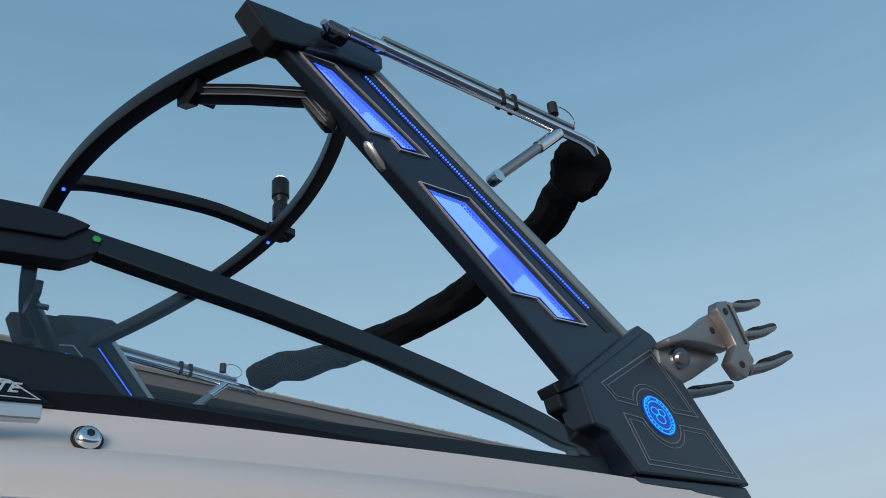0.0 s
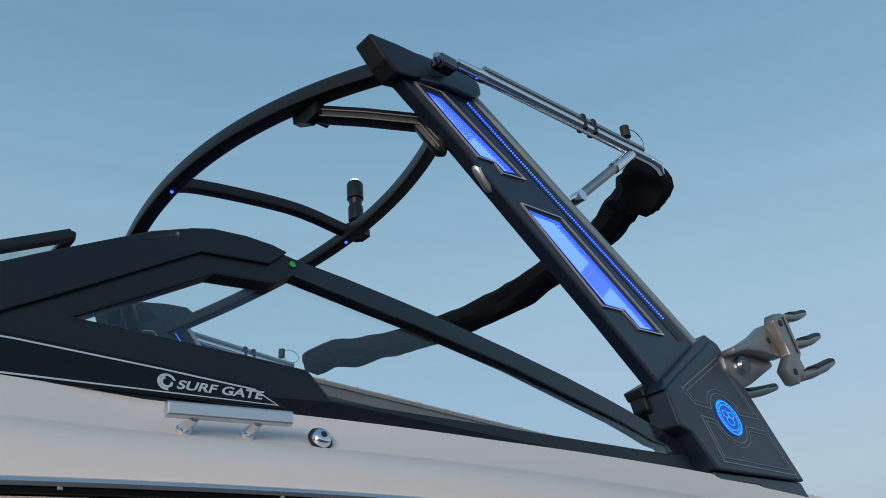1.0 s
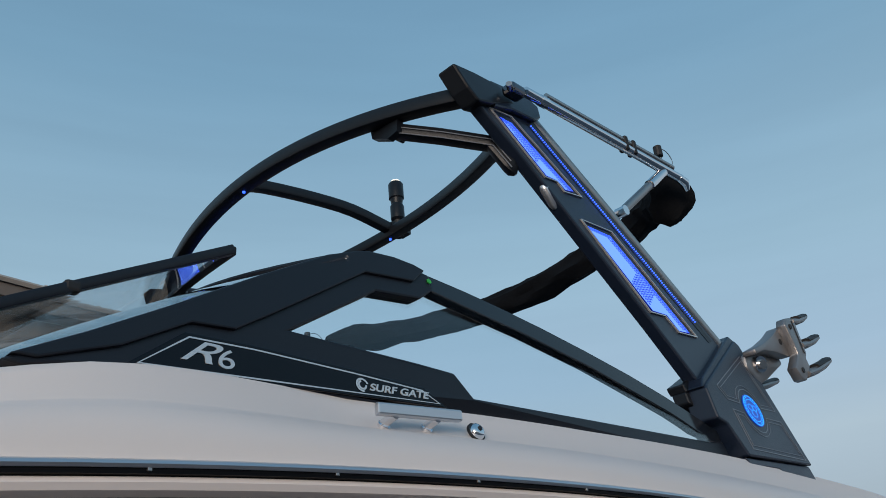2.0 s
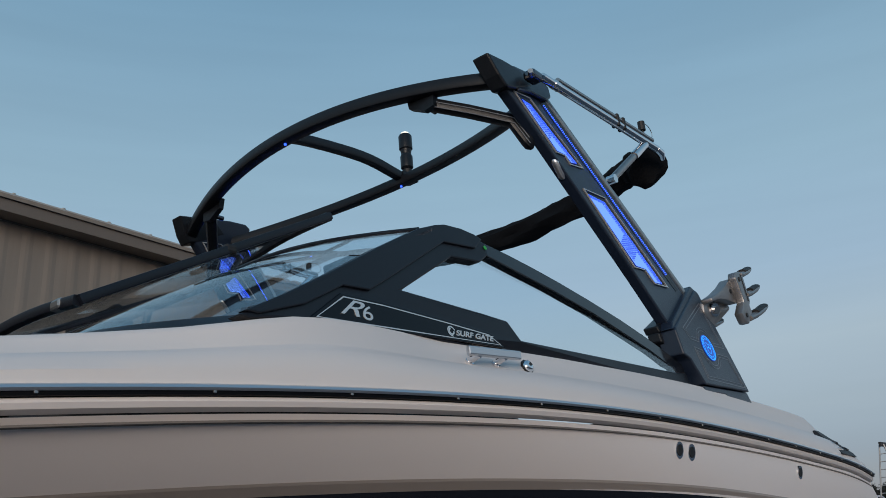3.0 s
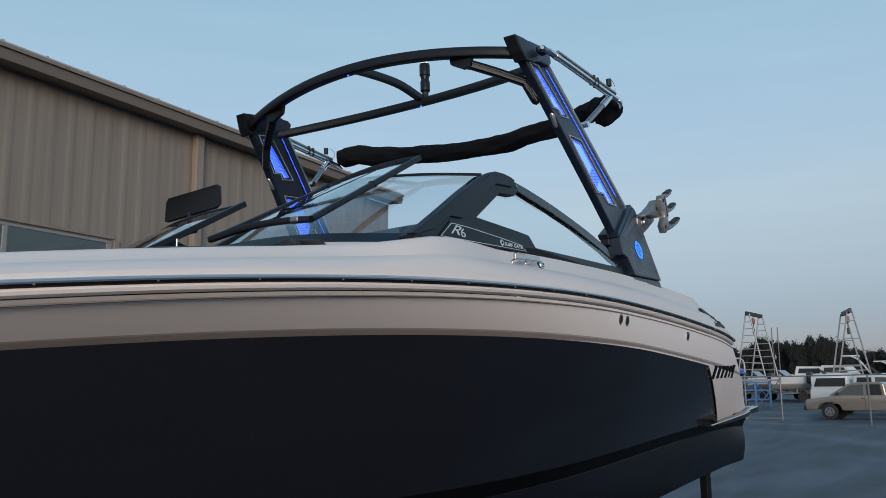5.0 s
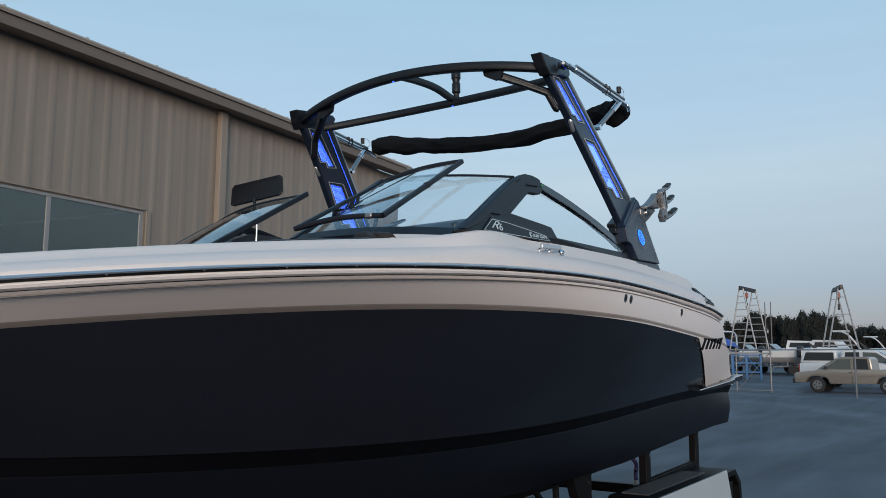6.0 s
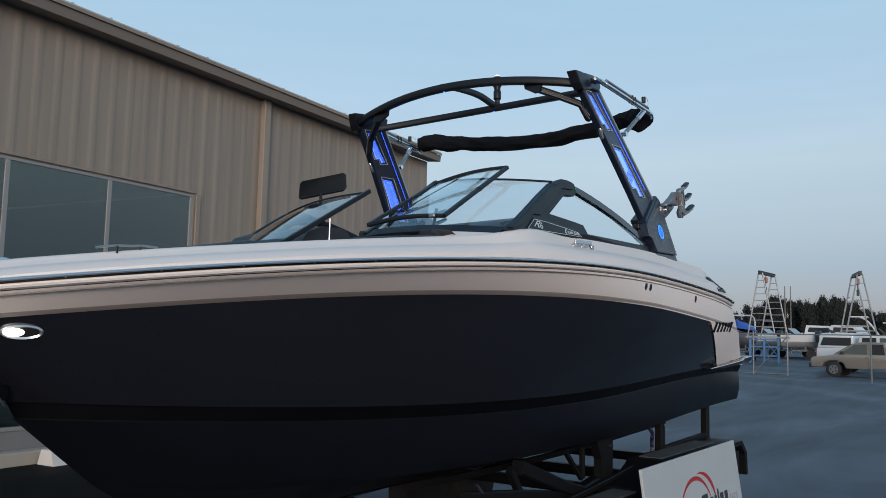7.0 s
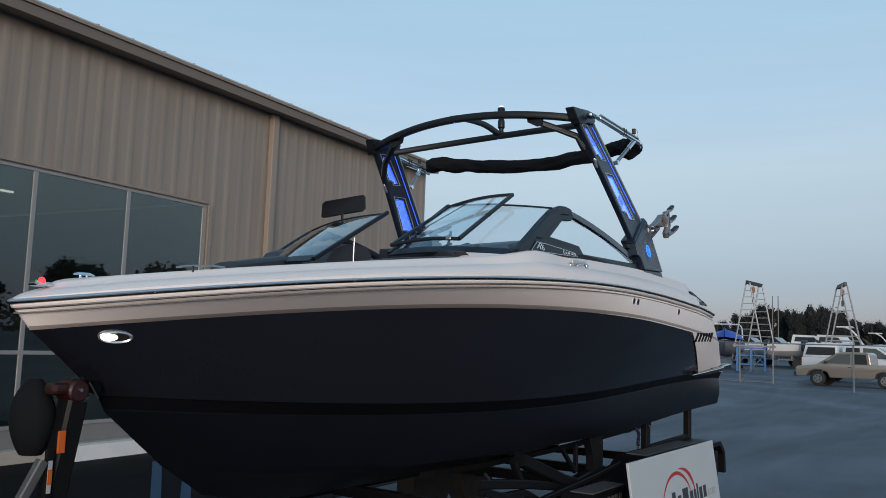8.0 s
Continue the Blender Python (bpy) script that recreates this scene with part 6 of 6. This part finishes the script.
def far_boat(m, label, hull_mat, long=6.5, kind="open"):
    """A trailered boat; it heads along its own x, z = 0 is the ground."""
    b = thing("trailered_boat", m)
    tagged(b, label, "boat")
    rows = []
    for i in range(15):
        s = i / 14
        x = -long / 2 + long * s
        w = 1.15 * (1 - max(0, (s - 0.45) / 0.55) ** 2.2) + 0.02
        sh = 1.65 + 0.25 * s * s
        kz = 0.75 + 0.75 * max(0, (s - 0.6) / 0.4) ** 2
        rows.append([(x, -w, sh), (x, -w * 0.93, (sh + kz) / 2), (x, -w * 0.5, kz + 0.12), (x, 0, kz), (x, w * 0.5, kz + 0.12), (x, w * 0.93, (sh + kz) / 2), (x, w, sh)])
    part("hull", add_loft(bmesh.new(), rows), hull_mat, b, smooth=True)
    part("deck", add_loft(bmesh.new(), [[(r[0][0], r[0][1] * (1 - 2 * k / 6), r[0][2] + 0.06 * math.sin(math.pi * k / 6)) for k in range(7)] for r in rows]), BOAT_WHITE, b, smooth=True)
    part("rub_strip", add_loft(bmesh.new(), [[(r[0][0], sg * (abs(r[0][1]) + 0.015), r[0][2] + dz) for dz in (-0.08, 0.0)] for sg in (1,) for r in rows]), BOAT_DARK, b)
    part("transom", add_loft(bmesh.new(), [rows[0][:4], [rows[0][6], rows[0][5], rows[0][4], rows[0][3]]]), hull_mat, b)
    part("windscreen", bevel(add_prism(bmesh.new(), [(0.9, 1.75), (0.3, 2.25), (0.2, 2.25), (0.6, 1.75)], lambda x, z: (x, -0.9, z), lambda x, z: (x, 0.9, z)), 0.02), CAR_GLASS, b, "dark windscreen")
    part("engine", box((-long / 2 - 0.15, 0, 1.6), (0.45, 0.5, 0.8), 0.12), BOAT_DARK, b)
    if kind in ("tower", "tarp"):
        for sg in (1, -1):
            part("tower_leg", tube(smooth_line([(0.3, sg * 1.05, 1.75), (-0.4, sg * 1.0, 2.7), (-0.9, sg * 0.8, 3.0)], 10), 0.05, seg=6), BOAT_WHITE, b)
        part("tower_top", box((-0.9, 0, 3.0), (1.1, 1.7, 0.08), 0.03), BOAT_WHITE, b)
    if kind == "cabin":
        part("cabin", bevel(add_prism(bmesh.new(), [(1.6, 1.8), (0.9, 2.55), (-0.8, 2.6), (-1.0, 1.75)], lambda x, z: (x, -0.85, z), lambda x, z: (x, 0.85, z)), 0.06), BOAT_WHITE, b)
        for sg in (1, -1):
            part("cabin_window", add_prism(bmesh.new(), [(1.1, 2.0), (0.8, 2.4), (-0.6, 2.42), (-0.7, 2.05)], lambda x, z: (x, sg * 0.853, z), lambda x, z: (x, sg * 0.87, z)), CAR_GLASS, b)
    if kind == "tarp":
        part("tarp", add_loft(bmesh.new(), [[(r[0][0], r[0][1] * 1.04 * (1 - 2 * k / 8), r[0][2] + 0.18 + (0.55 + 0.10 * math.sin(3 * r[0][0])) * math.sin(math.pi * k / 8) ** 0.5) for k in range(9)] for r in rows]), BLUE_TARP, b, "blue tarpaulin cover", smooth=True)
    part("trailer_frame", box((0.1, 0, 0.55), (long * 0.8, 1.2, 0.10), 0.02), GALV, b)
    for sg in (1, -1):
        part("bunk_post", box((-1.2, sg * 0.55, 0.75), (0.12, 0.08, 0.4), 0.01), GALV, b)
        part("bunk_post", box((1.2, sg * 0.45, 0.75), (0.12, 0.08, 0.5), 0.01), GALV, b)
        c = Vector((-0.8, sg * 0.95, 0.33))
        part("trailer_wheel", tube([c - Vector((0, 0.1, 0)), c + Vector((0, 0.1, 0))], 0.33, seg=20), TYRE, b)
    return b


LOT = [(-50, -11.75, 12, "tarp", BOAT_GREY, 5.0, "boat on a trailer under a bright blue tarpaulin"),
       (-61, -10.9, 84, "open", BOAT_WHITE, 6.0, "white open boat on a trailer in the far lot"),
       (-57, -7.6, 96, "open", BOAT_WHITE, 5.6, "white open boat on a trailer in the far lot"),
       (-64, -7.2, 80, "cabin", BOAT_WHITE, 7.5, "white cabin boat on a trailer in the far lot"),
       (-56, -4.2, 95, "tower", BOAT_WHITE, 6.8, "white boat with an arched tower in the far lot"),
       (-53, 2.6, 82, "tower", BOAT_WHITE, 6.5, "white boat with an arched tower in the far lot"),
       (-66, -9.5, 90, "cabin", BOAT_WHITE, 7.0, "white cabin boat on a trailer in the far lot"),
       (-68, 1.5, 90, "open", BOAT_DARK, 7.0, "dark-hulled boat on a trailer in the far lot"),
       (-64, -13.5, 85, "open", BOAT_WHITE, 6.5, "white open boat on a trailer in the far lot"),
       (-72, -4.0, 95, "tower", BOAT_DARK, 7.0, "dark boat with an arched tower in the far lot")]
for x, y, rz, kind, mat, ln, lab in LOT:
    tagged(far_boat(pose(x, y, ground_z(x, y), 0, 0, rz), lab, mat, ln, kind), group="boats stored in the far lot")

# lamp poles
LAMP_POLE = material("weathered_pole", (0.16, 0.16, 0.165), 0.6, metal=0.3, vary=0.15)
for x, y in ((-90, -17.1), (-90, -16.5)):
    lp = part("light_pole", tube([(0, 0, 0), (0, 0, 7.4)], [0.07, 0.05], seg=8), LAMP_POLE)
    lp.matrix_world = pose(x, y, ground_z(x, y))
    tagged(lp, "plain grey steel light pole before the trees", "light pole")


def tree(seed, mat, high, wide, leaves):
    """A tapered trunk with limbs and a crown of many small leaf clumps."""
    rnd = random.Random(seed)
    t = thing("tree")
    bm = bmesh.new()
    add_tube(bm, [(0, 0, -0.2), (0.1, 0.05, high * 0.3), (0.05, 0.15, high * 0.75)], [0.22, 0.15, 0.05], seg=7)
    tips = []
    for k in range(11):
        a, z0 = rnd.uniform(0, 6.28), high * rnd.uniform(0.22, 0.62)
        r, z1 = wide * rnd.uniform(0.35, 0.85), high * rnd.uniform(0.45, 0.95)
        tip = Vector((r * math.cos(a), r * math.sin(a), z1))
        add_tube(bm, [(0.05, 0.1, z0), Vector((0.05, 0.1, z0)).lerp(tip, 0.55) + Vector((0, 0, 0.2)), tip], [0.07, 0.045, 0.015], seg=5)
        tips.append(tip)
    tips += [Vector((rnd.gauss(0, wide * 0.25), rnd.gauss(0, wide * 0.25), high * rnd.uniform(0.5, 0.95))) for _ in range(8)]
    part("trunk", bm, BARK, t)
    verts, faces = [], []
    for k in range(leaves):
        core = rnd.random() < 0.45
        spread = 0.11 if core else 0.14
        c = rnd.choice(tips) + Vector((rnd.gauss(0, wide * spread), rnd.gauss(0, wide * spread), rnd.gauss(0, high * spread * 0.4)))
        s = rnd.uniform(0.15, 0.32) if core else rnd.uniform(0.06, 0.15)
        u = Vector((rnd.gauss(0, 1), rnd.gauss(0, 1), rnd.gauss(0, 1))).normalized()
        v = u.orthogonal().normalized()
        n = len(verts)
        verts += [c + u * s, c + v * s * 0.7, c - u * s, c - v * s * 0.7]
        faces.append((n, n + 1, n + 2, n + 3))
    me = bpy.data.meshes.new("crown")
    me.from_pydata([tuple(p) for p in verts], [], faces)
    me.materials.append(mat)
    cr = new("crown", me)
    cr.parent = t
    return t


TREES = [tree(1, LEAF, 7.3, 3.4, 20000), tree(2, LEAF, 6.0, 3.0, 17000), tree(3, LEAF_DRY, 6.6, 3.2, 6500)]
for t, lab in zip(TREES, ("dark evergreen tree at the edge of the lot", "low dark evergreen tree at the edge of the lot", "thin brown autumn tree at the edge of the lot")):
    tagged(t, lab, "tree", "trees round the lot")
rnd = random.Random(11)
TOPS = [(-37.0, 6.2), (-33.0, 6.0), (-30.3, 6.0), (-29.1, 6.7), (-27.3, 6.5), (-25.0, 8.7), (-23.4, 9.0), (-21.6, 8.3), (-20.4, 8.2), (-18.4, 8.7), (-16.0, 8.5), (-14.6, 8.7), (-12.3, 7.1), (-11.4, 6.6), (-10.2, 6.5), (-7.5, 6.4), (-4.6, 6.2), (-1.5, 6.4), (2.0, 6.2), (6.0, 6.4)]
spots = []
y = -37.0
while y < 6.5:
    k = rnd.choice((0, 0, 0, 1, 1, 1, 2))
    top = interp(y, TOPS) + rnd.uniform(-0.9, 0.0)
    spots.append((-118 + rnd.uniform(-3, 3), y, k, rnd.uniform(0.42, 0.62), (top - 0.3) / ((7.3, 6.0, 6.6)[k] * 1.03)))
    y += rnd.uniform(1.0, 1.5)
first = set()
for x, y, k, s, up in spots:
    m = pose(x, y, 0.3, 0, 0, rnd.uniform(0, 360))
    if k in first:
        o = copy_thing(TREES[k], m)
    else:
        o = TREES[k]
        o.matrix_world = m
        first.add(k)
    o.scale = (s, s, up)
# trees and low sheds on the other side of the yard, behind the camera
for i in range(22):
    k = i % 3
    o = copy_thing(TREES[k], pose(-80 + 7.0 * i + rnd.uniform(-2, 2), 62 + rnd.uniform(-5, 8), 0, 0, 0, rnd.uniform(0, 360)))
    s = rnd.uniform(0.9, 1.5)
    o.scale = (s, s, s)
# distant woods
verts, faces = [], []
for i in range(26000):
    a = rnd.uniform(0, 2 * math.pi)
    d = rnd.uniform(170, 230)
    h = 6.0 + 2.5 * noise.noise(Vector((9 * math.cos(a), 9 * math.sin(a), 0.3)))
    c = Vector((d * math.cos(a), d * math.sin(a), rnd.uniform(0, 1) ** 0.7 * h))
    s = rnd.uniform(0.35, 0.9)
    u = Vector((rnd.gauss(0, 1), rnd.gauss(0, 1), rnd.gauss(0, 1))).normalized()
    v = u.orthogonal().normalized()
    n = len(verts)
    verts += [c + u * s, c + v * s * 0.8, c - u * s, c - v * s * 0.8]
    faces.append((n, n + 1, n + 2, n + 3))
me = bpy.data.meshes.new("woods")
me.from_pydata([tuple(p) for p in verts], [], faces)
me.materials.append(LEAF_DRY)
tagged(new("woods", me), "distant dark brown woods along the horizon", "woods", kind="stuff")
